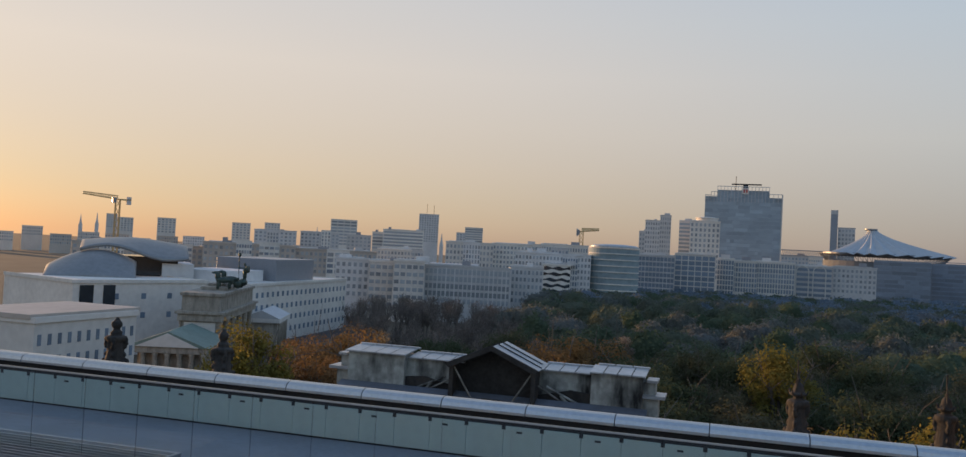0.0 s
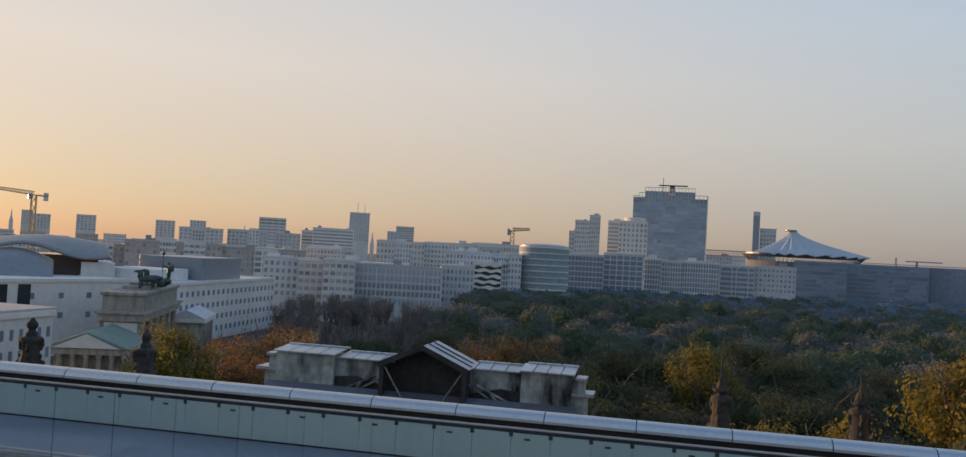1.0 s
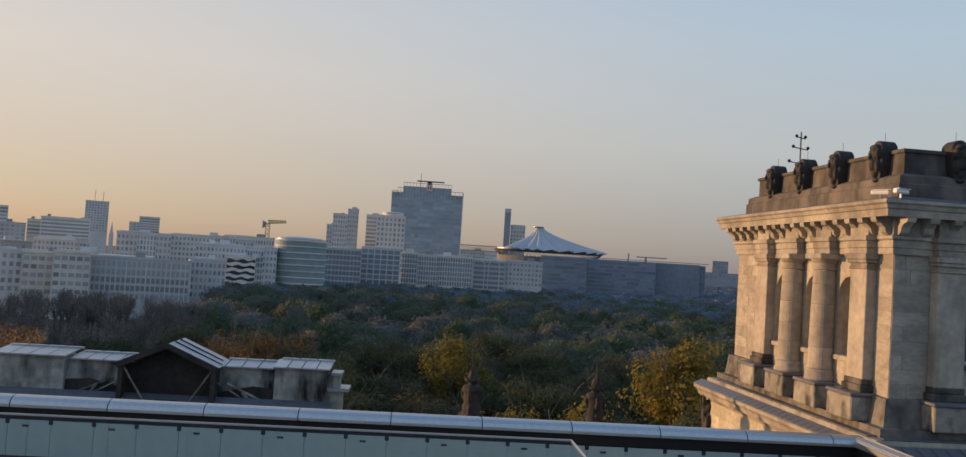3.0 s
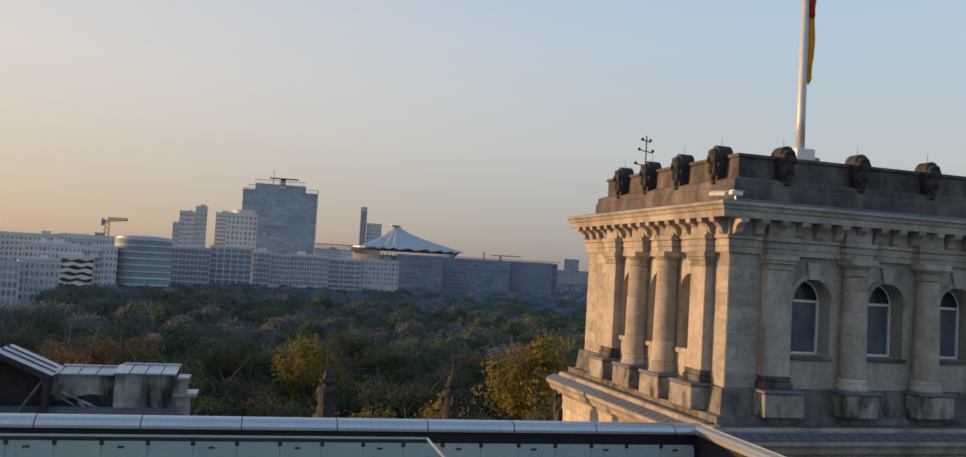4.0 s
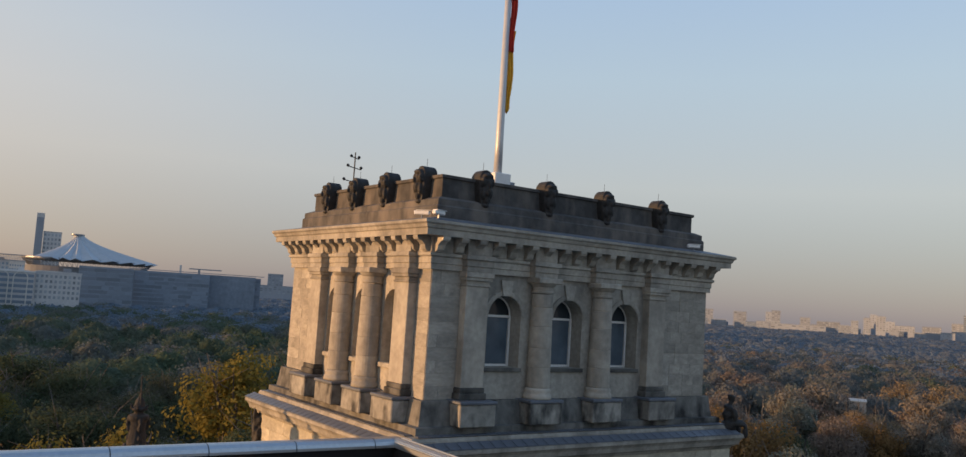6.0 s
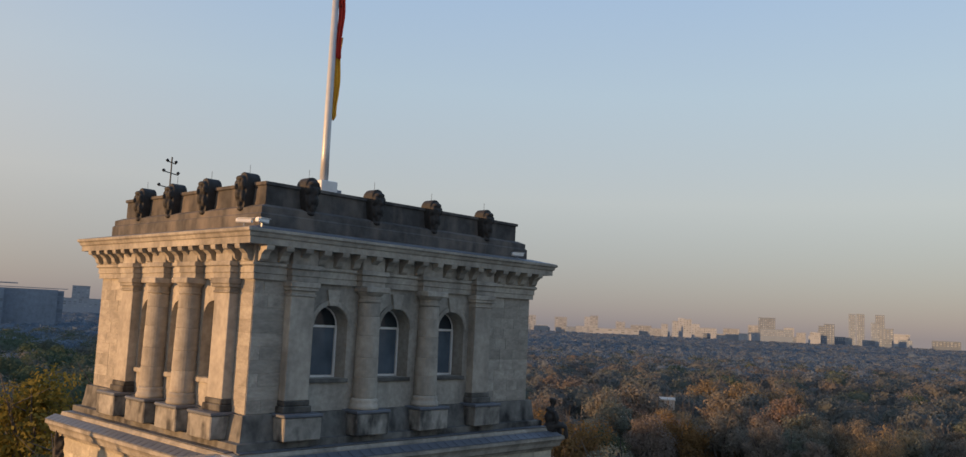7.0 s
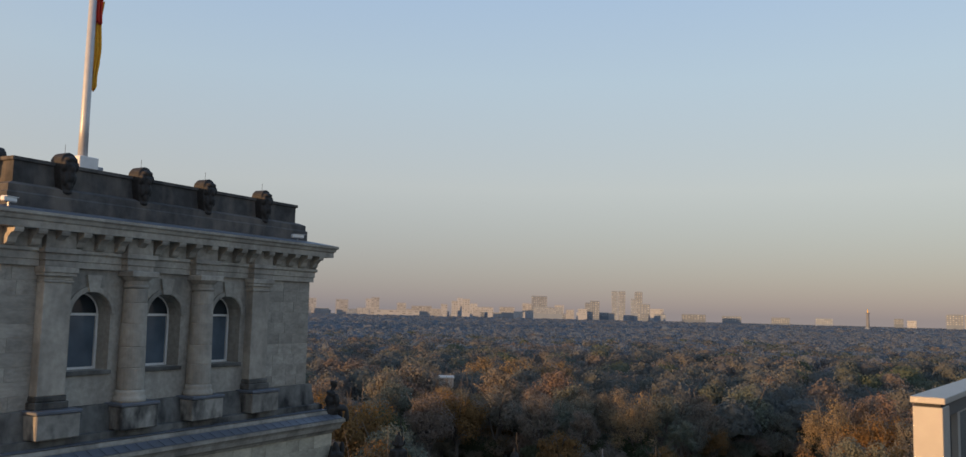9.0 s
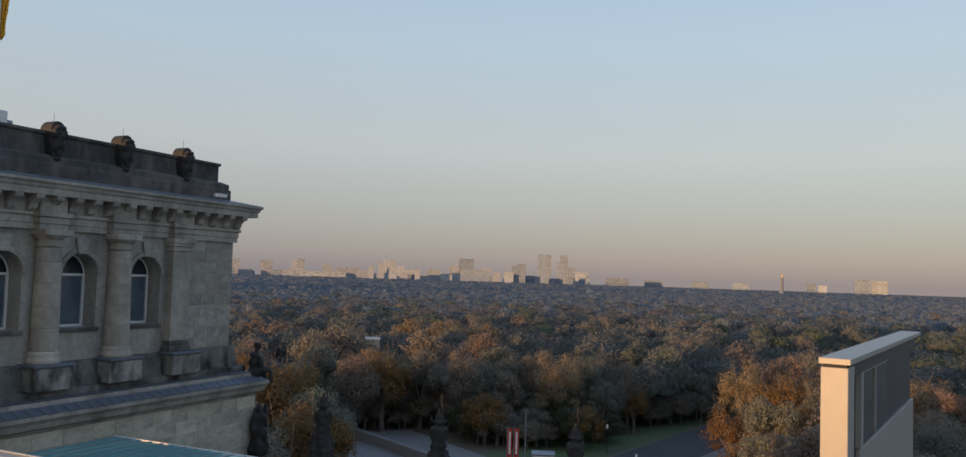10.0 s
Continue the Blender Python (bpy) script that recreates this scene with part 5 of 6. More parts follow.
# tent roof of the forum
x, y = polar(8.05, 945)
tent = thing("tent_roof", "white pleated tent roof rising to an open ring", "roof", pose(x, y, 0, 0, 0, 171.9))
SEG = 48
bm = bmesh.new()
rings = []
for i in range(11):
    s = i / 10
    r = 66 * (1 - s) ** 1.65 + 5.5
    ring = []
    for k in range(SEG):
        t = 2 * math.pi * k / SEG
        rr = r * (1.0 if k % 2 else 0.92 + 0.08 * s)
        sx = 1.0 if math.cos(t) > 0 else 0.62
        ring.append(bm.verts.new((rr * math.cos(t) * sx + 6 * (1 - s), rr * math.sin(t) * 0.75, 53 + 24.5 * s ** 0.95 - (0 if k % 2 else 2.0 * (1 - s)))))
    rings.append(ring)
for a, b in zip(rings, rings[1:]):
    for k in range(SEG):
        bm.faces.new((a[k], a[(k + 1) % SEG], b[(k + 1) % SEG], b[k]))
part("membrane", bm, TENT, tent)
part("top_ring", lathe(bmesh.new(), [(5.4, 76.6), (6.2, 77.2), (6.2, 78.2), (5, 78.2)], seg=24), GREY_METAL, tent)
part("ring_beam", lathe(bmesh.new(), [(58, 50.2), (60, 51.6), (60, 53), (56, 53)], (12, 0), 48, 0.75), GREY_METAL, tent)
bm = bmesh.new()
for k in range(40):
    t = math.pi + math.pi * k / 40
    p, q = (12 + 60 * math.cos(t), 45 * math.sin(t), 52), (12 + 52 * math.cos(t + 0.05), 40 * math.sin(t + 0.05), 44)
    bar(bm, p, q, 0.3, 4)
    bar(bm, (12 + 60 * math.cos(t + 0.08), 45 * math.sin(t + 0.08), 52), q, 0.3, 4)
part("ring_truss", bm, GREY_METAL, tent, "pale lattice struts under the rim")
part("forum_wall", lathe(bmesh.new(), [(56, 0), (56, 45)], (12, 0), 40, 0.72), ROOF, tent)

# low roofs of the city stretching away to the east
rnd_city = random.Random(8)
for k in range(15):
    a0 = -47.5 + 1.5 * k
    block("city_block", "low hazy city block among distant roofs", a0, a0 + rnd_city.uniform(1.0, 1.4), 1350 + 60 * (k % 3), rnd_city.uniform(27, 37), rnd_city.choice((CONCRETE, LIME, LIME_GREY, BROWN_STONE)), 9, 3, group="distant city blocks", storey=4.5, category="building")

for az, d, tip in ((-41.4, 1900, 66), (-40.5, 1950, 72), (-27.2, 1800, 66), (-19.0, 1500, 62)):
    sp = thing("church_spire", "thin hazy church spire above the roofs", "church tower", pose(*polar(az, d), 0), group="church spires")
    part("tower", boxes((-2.6, 2.6, -2.6, 2.6, 0, tip * 0.7)), LIME_GREY, sp)
    part("spire", lathe(bmesh.new(), [(3.0, tip * 0.7), (1.5, tip * 0.82), (0.4, tip)], seg=8), CONCRETE, sp)

# western skyline beyond the park, haze put into the blocks' colours
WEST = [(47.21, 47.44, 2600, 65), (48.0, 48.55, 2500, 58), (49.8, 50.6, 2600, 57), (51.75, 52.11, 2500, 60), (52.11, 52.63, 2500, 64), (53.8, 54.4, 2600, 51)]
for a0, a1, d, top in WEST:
    block("apartment_tower", FAR, a0, a1, d, top, HAZED_PALE, 3, 8, group="skyline towers", storey=5)
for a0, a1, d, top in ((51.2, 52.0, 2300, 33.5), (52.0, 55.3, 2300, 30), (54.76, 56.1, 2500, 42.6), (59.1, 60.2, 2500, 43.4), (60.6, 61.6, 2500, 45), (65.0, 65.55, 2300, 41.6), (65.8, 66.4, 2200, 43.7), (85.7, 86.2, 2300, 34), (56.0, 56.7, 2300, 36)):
    block("apartment_block", "low pale blocks on the skyline", a0, a1, d, top, HAZED_PALE, 8, 3, group="skyline towers", storey=5)
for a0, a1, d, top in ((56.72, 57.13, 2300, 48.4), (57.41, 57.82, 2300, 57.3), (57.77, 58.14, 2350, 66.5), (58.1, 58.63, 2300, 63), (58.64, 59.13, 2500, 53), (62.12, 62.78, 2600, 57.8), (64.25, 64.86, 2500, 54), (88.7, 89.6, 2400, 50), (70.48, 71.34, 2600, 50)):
    block("apartment_tower", FAR, a0, a1, d, top, HAZED_PALE, 3, 7, group="skyline towers", storey=5)
block("office_tower", "grey slab tower on the skyline", 62.73, 63.75, 2500, 79.2, HAZED_GREY, 8, 8, storey=5)
block("office_tower", "grey slab tower on the skyline", 87.75, 88.65, 2400, 51, HAZED_GREY, 6, 5, storey=5)
block("congress_hall", "long white hall with a chequered front", 62.86, 64.78, 2300, 46.8, HAZED_GREY, 18, 4, storey=4)
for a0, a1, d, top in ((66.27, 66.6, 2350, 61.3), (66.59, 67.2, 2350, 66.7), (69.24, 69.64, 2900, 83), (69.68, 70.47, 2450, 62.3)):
    block("office_tower", "grey office tower on the skyline", a0, a1, d, top, HAZED_GREY, 4, 9, storey=5)
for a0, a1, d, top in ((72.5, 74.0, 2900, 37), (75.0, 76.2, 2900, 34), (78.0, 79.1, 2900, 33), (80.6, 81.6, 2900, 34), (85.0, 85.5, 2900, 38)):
    block("apartment_block", "low blue-grey blocks on the skyline", a0, a1, d, top, HAZED_GREY, 8, 3, group="skyline towers", storey=5)
for a0, a1, top, mt in ((68.0, 68.4, 110.5, HAZED_GREY), (68.44, 68.88, 110.9, HAZED_GREY), (69.48, 69.99, 110, HAZED_GREY)):
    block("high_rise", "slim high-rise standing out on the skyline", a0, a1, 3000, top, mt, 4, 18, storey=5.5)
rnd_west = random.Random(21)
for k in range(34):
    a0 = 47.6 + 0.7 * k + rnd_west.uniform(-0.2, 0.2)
    block("apartment_block", "low pale blocks on the skyline", a0, a0 + rnd_west.uniform(0.35, 0.95), 2420 + 40 * (k % 4), rnd_west.uniform(25, 37), rnd_west.choice((HAZED_PALE, HAZED_PALE, HAZED_GREY, HAZED_GREY)), 7, 2, group="skyline towers", storey=4.5)
x, y = polar(83.56, 1800)
vc = thing("victory_column", "tall stone column with a gilded figure far across the park", "column", pose(x, y, 0))
part("base", lathe(bmesh.new(), [(9, 0), (9, 10), (5, 12), (5, 20)], seg=16), HAZED_GREY, vc)
part("shaft", lathe(bmesh.new(), [(3.2, 20), (2.6, 46), (3.4, 47), (3.4, 48)], seg=16), ROOF, vc)
part("gilded_top", lathe(bmesh.new(), [(0.8, 48), (1.1, 50), (0.6, 52.5), (0.3, 55)], seg=10), FLAG_GOLD, vc)


def crane(az, d, base, top, left, right, turn):
    """A tower crane with a lattice mast and jib."""
    x, y = polar(az, d)
    c = thing("tower_crane", "yellow lattice tower crane above the roofs", "crane", pose(x, y, 0, 0, 0, 180 - az + turn))
    t = d / 500 * 0.22
    h = d / 500 * 1.1
    bm = bmesh.new()
    for sx, sy in ((-h, -h), (h, -h), (h, h), (-h, h)):
        bar(bm, (sx, sy, base), (sx, sy, top), t, 4)
    n = 12
    for k in range(n):
        za, zb = base + (top - base) * k / n, base + (top - base) * (k + 1) / n
        bar(bm, (-h, -h, za), (h, -h, zb), t * 0.7, 4)
        bar(bm, (h, -h, za), (-h, -h, zb), t * 0.7, 4)
    part("mast", bm, CRANE_YELLOW, c)
    bm = bmesh.new()
    rise = 0.10
    for dy, dz in ((-h, 0), (h, 0), (0, 1.7 * h)):
        bar(bm, (0, dy, top + dz), (left, dy * 0.6, top + dz * 0.6 + abs(left) * rise), t, 4)
    for k in range(20):
        u, v = left * k / 20, left * (k + 1) / 20
        bar(bm, (u, 0, top + 1.7 * h * (1 - 0.02 * k) + abs(u) * rise), (v, -h * 0.9, top + abs(v) * rise), t * 0.7, 4)
        bar(bm, (u, -h * 0.9, top + abs(u) * rise), (v, 0, top + 1.7 * h * (1 - 0.02 * (k + 1)) + abs(v) * rise), t * 0.7, 4)
    part("jib", bm, CRANE_YELLOW, c)
    part("counter_jib", boxes((0, right, -h, h, top - h * 0.4, top + h * 0.3), bevel=0.05), CRANE_YELLOW, c)
    part("counterweight", boxes((right * 0.65, right, -h, h, top - 2.4 * h, top + 1.4 * h)), CONCRETE, c)
    part("cab", boxes((-2.6 * h, -0.9 * h, -1.2 * h, 1.0 * h, top - 1.8 * h, top + 0.8 * h)), GREY_METAL, c)
    return c


crane(-39.4, 500, 0, 53.0, -17.5, 6.6, 12)
crane(-9.72, 1200, 0, 69.5, 24, -7, 0)
cr = thing("tower_crane", "low flat jib resting above the glass office roof", "crane", pose(*polar(15.2, 850), 45.6, 0, 0, 165))
part("mast", boxes((-1, 1, -1, 1, 0, 4)), GREY_METAL, cr)
part("jib", boxes((-9, 20, -0.6, 0.6, 4, 5.0)), GREY_METAL, cr)


# ---- the gate and its neighbours ----
GATE = pose(*polar(-32.88, 228), 0, 0, 0, 20.9)     # local -y runs along the long side, +x is the far end's width
gate = thing("city_gate", "sandstone city gate with columns and a bronze chariot group", "gate", GATE)
part("attic", boxes((0.8, 10.2, -46, -0.6, 16.6, 21.3), (0.3, 10.7, -46.4, -0.2, 20.6, 21.4), bevel=0.06), STONE, gate)
part("entablature", boxes((0, 11, -48, 0, 14.2, 16.2), (-0.6, 11.6, -48.6, 0.6, 16.0, 16.7), bevel=0.06), STONE, gate, "heavy moulded entablature")
part("pier_wall", boxes((1.2, 9.8, -3.0, -0.8, 0, 14.2)), STONE, gate)
for k in range(5):
    part("pier_wall", boxes((1.2, 9.8, -10.6 - 7.6 * k, -9.4 - 7.6 * k, 0, 14.2)), STONE, gate)
part("end_panel", boxes((1.6, 9.4, -0.8, -0.68, 9.0, 13.9), bevel=0.03), LIME_WHITE, gate, "white plastered end panel")
for k in range(6):
    for x0 in (1.0, 10.0):
        part("column", lathe(bmesh.new(), [(1.05, 0), (1.05, 0.8), (0.88, 1.0), (0.78, 13.0), (1.0, 13.6), (1.0, 14.2)], (x0, -1.8 - 8.2 * k), 14), STONE_COL, gate, smooth=True)
part("stepped_top", boxes((2, 9, -34, -14, 21.4, 22.3), (3, 8, -30, -18, 22.3, 23.0)), STONE, gate)
gh = thing("gatehouse", "low columned gatehouse with a green copper roof", "gatehouse", GATE @ pose(-1.5, 8, 0))
part("wall", boxes((1.0, 15, -4, 14, 0, 9.0)), STONE, gh)
part("entablature", boxes((-0.8, 16.8, -5, 16, 9.0, 10.4), bevel=0.05), STONE, gh)
bm = extrude_outline(bmesh.new(), [(-1.2, 10.4), (17.2, 10.4), (8, 14.0)], lambda u, w, h: (u, -5.2 + w, h), 21.5)
bmesh.ops.recalc_face_normals(bm, faces=bm.faces)
part("roof", bm, COPPER, gh, "green copper roof")
bm = extrude_outline(bmesh.new(), [(1.0, 10.5), (15, 10.5), (8, 13.6)], lambda u, w, h: (u, 16.31 + w, h), 0.2)
part("pediment", bm, LIME_WHITE, gh, "white pediment")
for k in range(7):
    part("column", lathe(bmesh.new(), [(0.75, 0), (0.75, 0.5), (0.62, 0.7), (0.55, 8.2), (0.75, 8.6), (0.75, 9.0)], (0.0 + 2.7 * k, 15.2), 12), STONE_COL, gh, smooth=True)
for k in range(6):
    part("column", lathe(bmesh.new(), [(0.75, 0), (0.75, 0.5), (0.62, 0.7), (0.55, 8.2), (0.75, 8.6), (0.75, 9.0)], (0.0, 12.5 - 2.9 * k), 12), STONE_COL, gh, smooth=True)
gh2 = thing("gatehouse", "low side building beyond the gate with a pale roof", "gatehouse", GATE @ pose(-6, -62, 0))
part("wall", boxes((0, 10, -14, 8, 0, 9.5)), STONE, gh2)
part("entablature", boxes((-0.8, 10.8, -14.8, 8.8, 9.5, 10.8)), LIME, gh2)
bm = extrude_outline(bmesh.new(), [(-0.8, 10.8), (10.8, 10.8), (5, 13.4)], lambda u, w, h: (u, -14.8 + w, h), 23.6)
bmesh.ops.recalc_face_normals(bm, faces=bm.faces)
part("roof", bm, LIME_GREY, gh2)
for k in range(5):
    part("column", lathe(bmesh.new(), [(0.6, 0), (0.52, 8.8), (0.7, 9.5)], (-0.3, 6 - 3.4 * k), 10), STONE_COL, gh2, smooth=True)
quad = []
for k in range(4):
    yy, f = -19.5 - 2.6 * k, 0.25 * (k % 2)
    quad += [(3.2 + f, yy, 24.6, 1.5, 0.45, 0.55), (4.4 + f, yy, 25.4, 0.4, 0.32, 0.8), (4.9 + f, yy, 26.0, 0.55, 0.24, 0.25), (4.3 + f, yy, 23.6, 0.2, 0.2, 0.85), (4.0 + f, yy + 0.3, 23.6, 0.2, 0.2, 0.85), (2.1 + f, yy, 23.6, 0.2, 0.2, 0.85), (1.6 + f, yy, 24.4, 0.2, 0.2, 0.7)]
quad += [(0.2, -23.4, 24.2, 0.9, 1.5, 0.8), (0.9, -22.0, 23.7, 0.7, 0.2, 0.75), (0.9, -24.8, 23.7, 0.7, 0.2, 0.75), (-0.1, -23.4, 26.0, 0.42, 0.5, 1.5), (0.0, -23.4, 27.7, 0.27, 0.27, 0.36), (-0.6, -22.6, 26.8, 0.3, 0.8, 0.8), (-0.6, -24.2, 26.8, 0.3, 0.8, 0.8), (0.7, -23.4, 27.0, 0.5, 0.16, 0.16), (1.1, -23.4, 27.6, 0.11, 0.11, 2.6), (1.1, -23.4, 29.6, 0.3, 0.3, 0.45)]
lumps("chariot_sculpture", quad, BRONZE, "green bronze chariot group on top of the gate", "sculpture", GATE @ pose(-1.5, 14, -10.2) @ Matrix.Scale(1.4, 4), 6, "", 0.09)


def long_front(name, label, p, q, top, mat, cols, rows, depth, storey, fill, glass=WINDOW_DARK):
    """A building whose front runs from p to q on the plan, the body lying to the left of that way."""
    (x0, y0), (x1, y1) = p, q
    w = math.hypot(x1 - x0, y1 - y0)
    b = thing(name, label, "building", pose(x0, y0, 0, 0, 0, math.degrees(math.atan2(y1 - y0, x1 - x0))))
    part("wall", boxes((0, w, 0, depth, 0, top)), mat, b)
    part("roof_edge", boxes((-0.3, w + 0.3, -0.35, 0, top - 0.6, top + 0.4), (-0.3, 0, 0, depth, top - 0.6, top + 0.4), (w, w + 0.3, 0, depth, top - 0.6, top + 0.4)), mat, b)
    for i in range(cols):
        for j in range(rows):
            piece("window", glass, b, pose(w / cols * (i + 0.5), 0, top - 1.6 - storey * (j + 0.5)) @ Matrix.Diagonal((w / cols * fill[0], 1, storey * fill[1], 1)))
    return b


emb = long_front("embassy_building", "long cream stone embassy with rows of small windows", polar(-31.3, 292), polar(-25.14, 372), 20.6, LIME, 22, 4, 40, 4.3, (0.38, 0.42), WINDOW_COMPLEX)
part("roof_pavilion", boxes((32, 66, 6, 30, 20.6, 28.6), bevel=0.1), GREY_METAL, emb, "dark glazed roof pavilion")
part("roof_pavilion", boxes((4, 30, 10, 30, 20.6, 24.5), bevel=0.1), CONCRETE, emb)
wing = long_front("bank_building", "cream stone building with a few deep windows", polar(-41.6, 262), polar(-33.9, 285), 21.6, LIME, 5, 2, 40, 5.6, (0.17, 0.3), WINDOW_COMPLEX)
part("deep_opening", boxes((2.0, 6.0, -0.25, 0.1, 4, 20.5)), DARK_GLASS, wing)
part("deep_opening", boxes((9.0, 12.5, -0.25, 0.1, 4, 20.5)), DARK_GLASS, wing)
# curved silver roofs
cv = thing("curved_roof", "swooping silver metal roof over a glass atrium", "roof", pose(*polar(-38.5, 300), 0, 0, 0, 218.5))
for x0, x1, z0, peak, y0, y1, nm in ((-24, 2, 21.5, 29.8, -12, 2, "lower_shell"), (-15, 18, 27.5, 34.2, 0, 16, "upper_shell")):
    bm, rows = bmesh.new(), []
    for i in range(25):
        s = i / 24
        row = []
        for j in range(11):
            r = j / 10
            if nm == "lower_shell":
                front, back = z0, z0 + (peak - z0) * math.sin(math.pi * (0.12 + 0.68 * s))
            else:
                front, back = z0 + 4.2 * math.cos(math.pi * 0.9 * (s - 0.25)) ** 2 * (1 if s < 0.75 else 0.6), peak - 2.6 * abs(s - 0.45) ** 1.5 * 2
            row.append(bm.verts.new((x0 + (x1 - x0) * s, y0 + (y1 - y0) * r, front + (back - front) * math.sin(r * math.pi / 2))))
        rows.append(row)
    for a, b in zip(rows, rows[1:]):
        for k in range(10):
            bm.faces.new((a[k], b[k], b[k + 1], a[k + 1]))
    ob = part(nm, bm, SHELL_METAL, cv, "curved silver roof shell", smooth=True)
    ob.modifiers.new("thickness", "SOLIDIFY").thickness = 0.8
part("atrium_glass", boxes((-14, 15, 6, 28, 20, 28)), DARK_GLASS, cv)
part("side_cheek", boxes((10, 20, 3, 30, 20, 26)), CONCRETE, cv)
lw = long_front("palace_building", "white rendered palace with rows of upright windows", polar(-43.5, 158), polar(-37.93, 176), 20.8, LIME_WHITE, 11, 5, 18, 3.7, (0.34, 0.5), WINDOW_COMPLEX)
part("roof", boxes((-0.5, 26, 0.6, 18, 20.8, 21.6)), BROWN_STONE, lw)


# ---- trees ----
def leaves(rnd, clumps, per, size, spread, out):
    """Small leaf cards in clumps: out gets four corners for each."""
    for cx, cy, cz, cr in clumps:
        n = rnd.normal(size=(per, 3))
        n /= np.linalg.norm(n, axis=1)[:, None]
        p = np.array([cx, cy, cz]) + n * (cr * rnd.uniform(0.55, 1.08, size=(per, 1))) * np.array([1, 1, 0.8])
        up = n + rnd.normal(size=(per, 3)) * 0.22 + np.array([0, 0, 0.2])
        a = np.cross(up, rnd.normal(size=(per, 3)))
        a /= np.maximum(np.linalg.norm(a, axis=1), 1e-6)[:, None]
        b = np.cross(up, a)
        b /= np.maximum(np.linalg.norm(b, axis=1), 1e-6)[:, None]
        s = size * rnd.uniform(0.6, 1.3, size=(per, 1))
        out.append(np.stack([p - a * s, p - b * s * 0.7, p + a * s, p + b * s * 0.7], 1))


def dome(rnd, x, y, h, w, n, size, rings, out, shells):
    """A far tree: leaf cards over a lumpy rounded crown. Returns the number of cards; the crown goes to shells."""
    seed = Vector((x * 0.37, y * 0.41, 0))
    half = np.array([w * 0.52, w * 0.52, h * 0.40])
    mid = np.array([x, y, h * 0.60])

    def lumpy(u):
        return np.array([1 + 0.26 * noise.noise(Vector(v) * 1.9 + seed) + 0.20 * noise.noise(Vector(v) * 4.4 + seed) for v in u])[:, None]
    u = rnd.normal(size=(n, 3))
    u /= np.linalg.norm(u, axis=1)[:, None]
    u[:, 2] = np.abs(u[:, 2]) - 0.25 * rnd.rand(n)
    p = mid + u * half * lumpy(u) * rnd.uniform(0.86, 1.05, size=(n, 1))
    up = u / half
    up /= np.linalg.norm(up, axis=1)[:, None]
    up = up + rnd.normal(size=(n, 3)) * 0.42
    a = np.cross(up, rnd.normal(size=(n, 3)))
    a /= np.maximum(np.linalg.norm(a, axis=1), 1e-6)[:, None]
    b = np.cross(up, a)
    b /= np.maximum(np.linalg.norm(b, axis=1), 1e-6)[:, None]
    s = size * rnd.uniform(0.6, 1.3, size=(n, 1))
    out.append(np.stack([p - a * s, p - b * s * 0.7, p + a * s, p + b * s * 0.7], 1))
    seg = rings * 2 + 2
    th = np.linspace(1.9, 0.06, rings)[:, None] + np.zeros((1, seg))
    ph = np.arange(seg)[None, :] * (2 * math.pi / seg) + np.zeros((rings, 1))
    g = np.stack([np.sin(th) * np.cos(ph), np.sin(th) * np.sin(ph), np.cos(th)], -1).reshape(-1, 3)
    shells.append((mid + g * half * lumpy(g) * 0.78, rings, seg))
    return n


def quads_mesh(name, corners, mat, tone=None, shells=(), shell_tone=()):
    v = np.concatenate(corners).reshape(-1, 3)
    idx = np.arange(len(v)).reshape(-1, 4)
    cards = len(idx)
    verts, faces, tones, at = [v], [idx], list(tone or []), len(v)
    for (g, rings, seg), own in zip(shells, shell_tone):
        i, j = np.meshgrid(np.arange(rings - 1), np.arange(seg), indexing="ij")
        q = np.stack([i * seg + j, i * seg + (j + 1) % seg, (i + 1) * seg + (j + 1) % seg, (i + 1) * seg + j], -1).reshape(-1, 4)
        verts.append(g)
        faces.append(q + at)
        tones.append(np.full(len(q), own))
        at += len(g)
    v, f = np.concatenate(verts), np.concatenate(faces)
    n = len(f)
    me = bpy.data.meshes.new(name)
    me.vertices.add(len(v))
    me.vertices.foreach_set("co", v.astype(np.float32).ravel())
    me.loops.add(4 * n)
    me.loops.foreach_set("vertex_index", f.astype(np.int32).ravel())
    me.polygons.add(n)
    me.polygons.foreach_set("loop_start", np.arange(0, 4 * n, 4, dtype=np.int32))
    me.update(calc_edges=True)
    me.polygons.foreach_set("use_smooth", np.arange(n) >= cards)
    me.materials.append(mat)
    if tones:
        me.attributes.new("tree", "FLOAT", "FACE").data.foreach_set("value", np.concatenate(tones).astype(np.float32))
    return me


def limb(bm, p, q, r0, r1, seg=6):
    p, q = Vector(p), Vector(q)
    turn = (q - p).to_track_quat("Z", "Y")
    ring = [[bm.verts.new(c + turn @ Vector((r * math.cos(2 * math.pi * k / seg), r * math.sin(2 * math.pi * k / seg), 0))) for k in range(seg)] for c, r in ((p, r0), (q, r1))]
    for k in range(seg):
        bm.faces.new((ring[0][k], ring[0][(k + 1) % seg], ring[1][(k + 1) % seg], ring[1][k]))


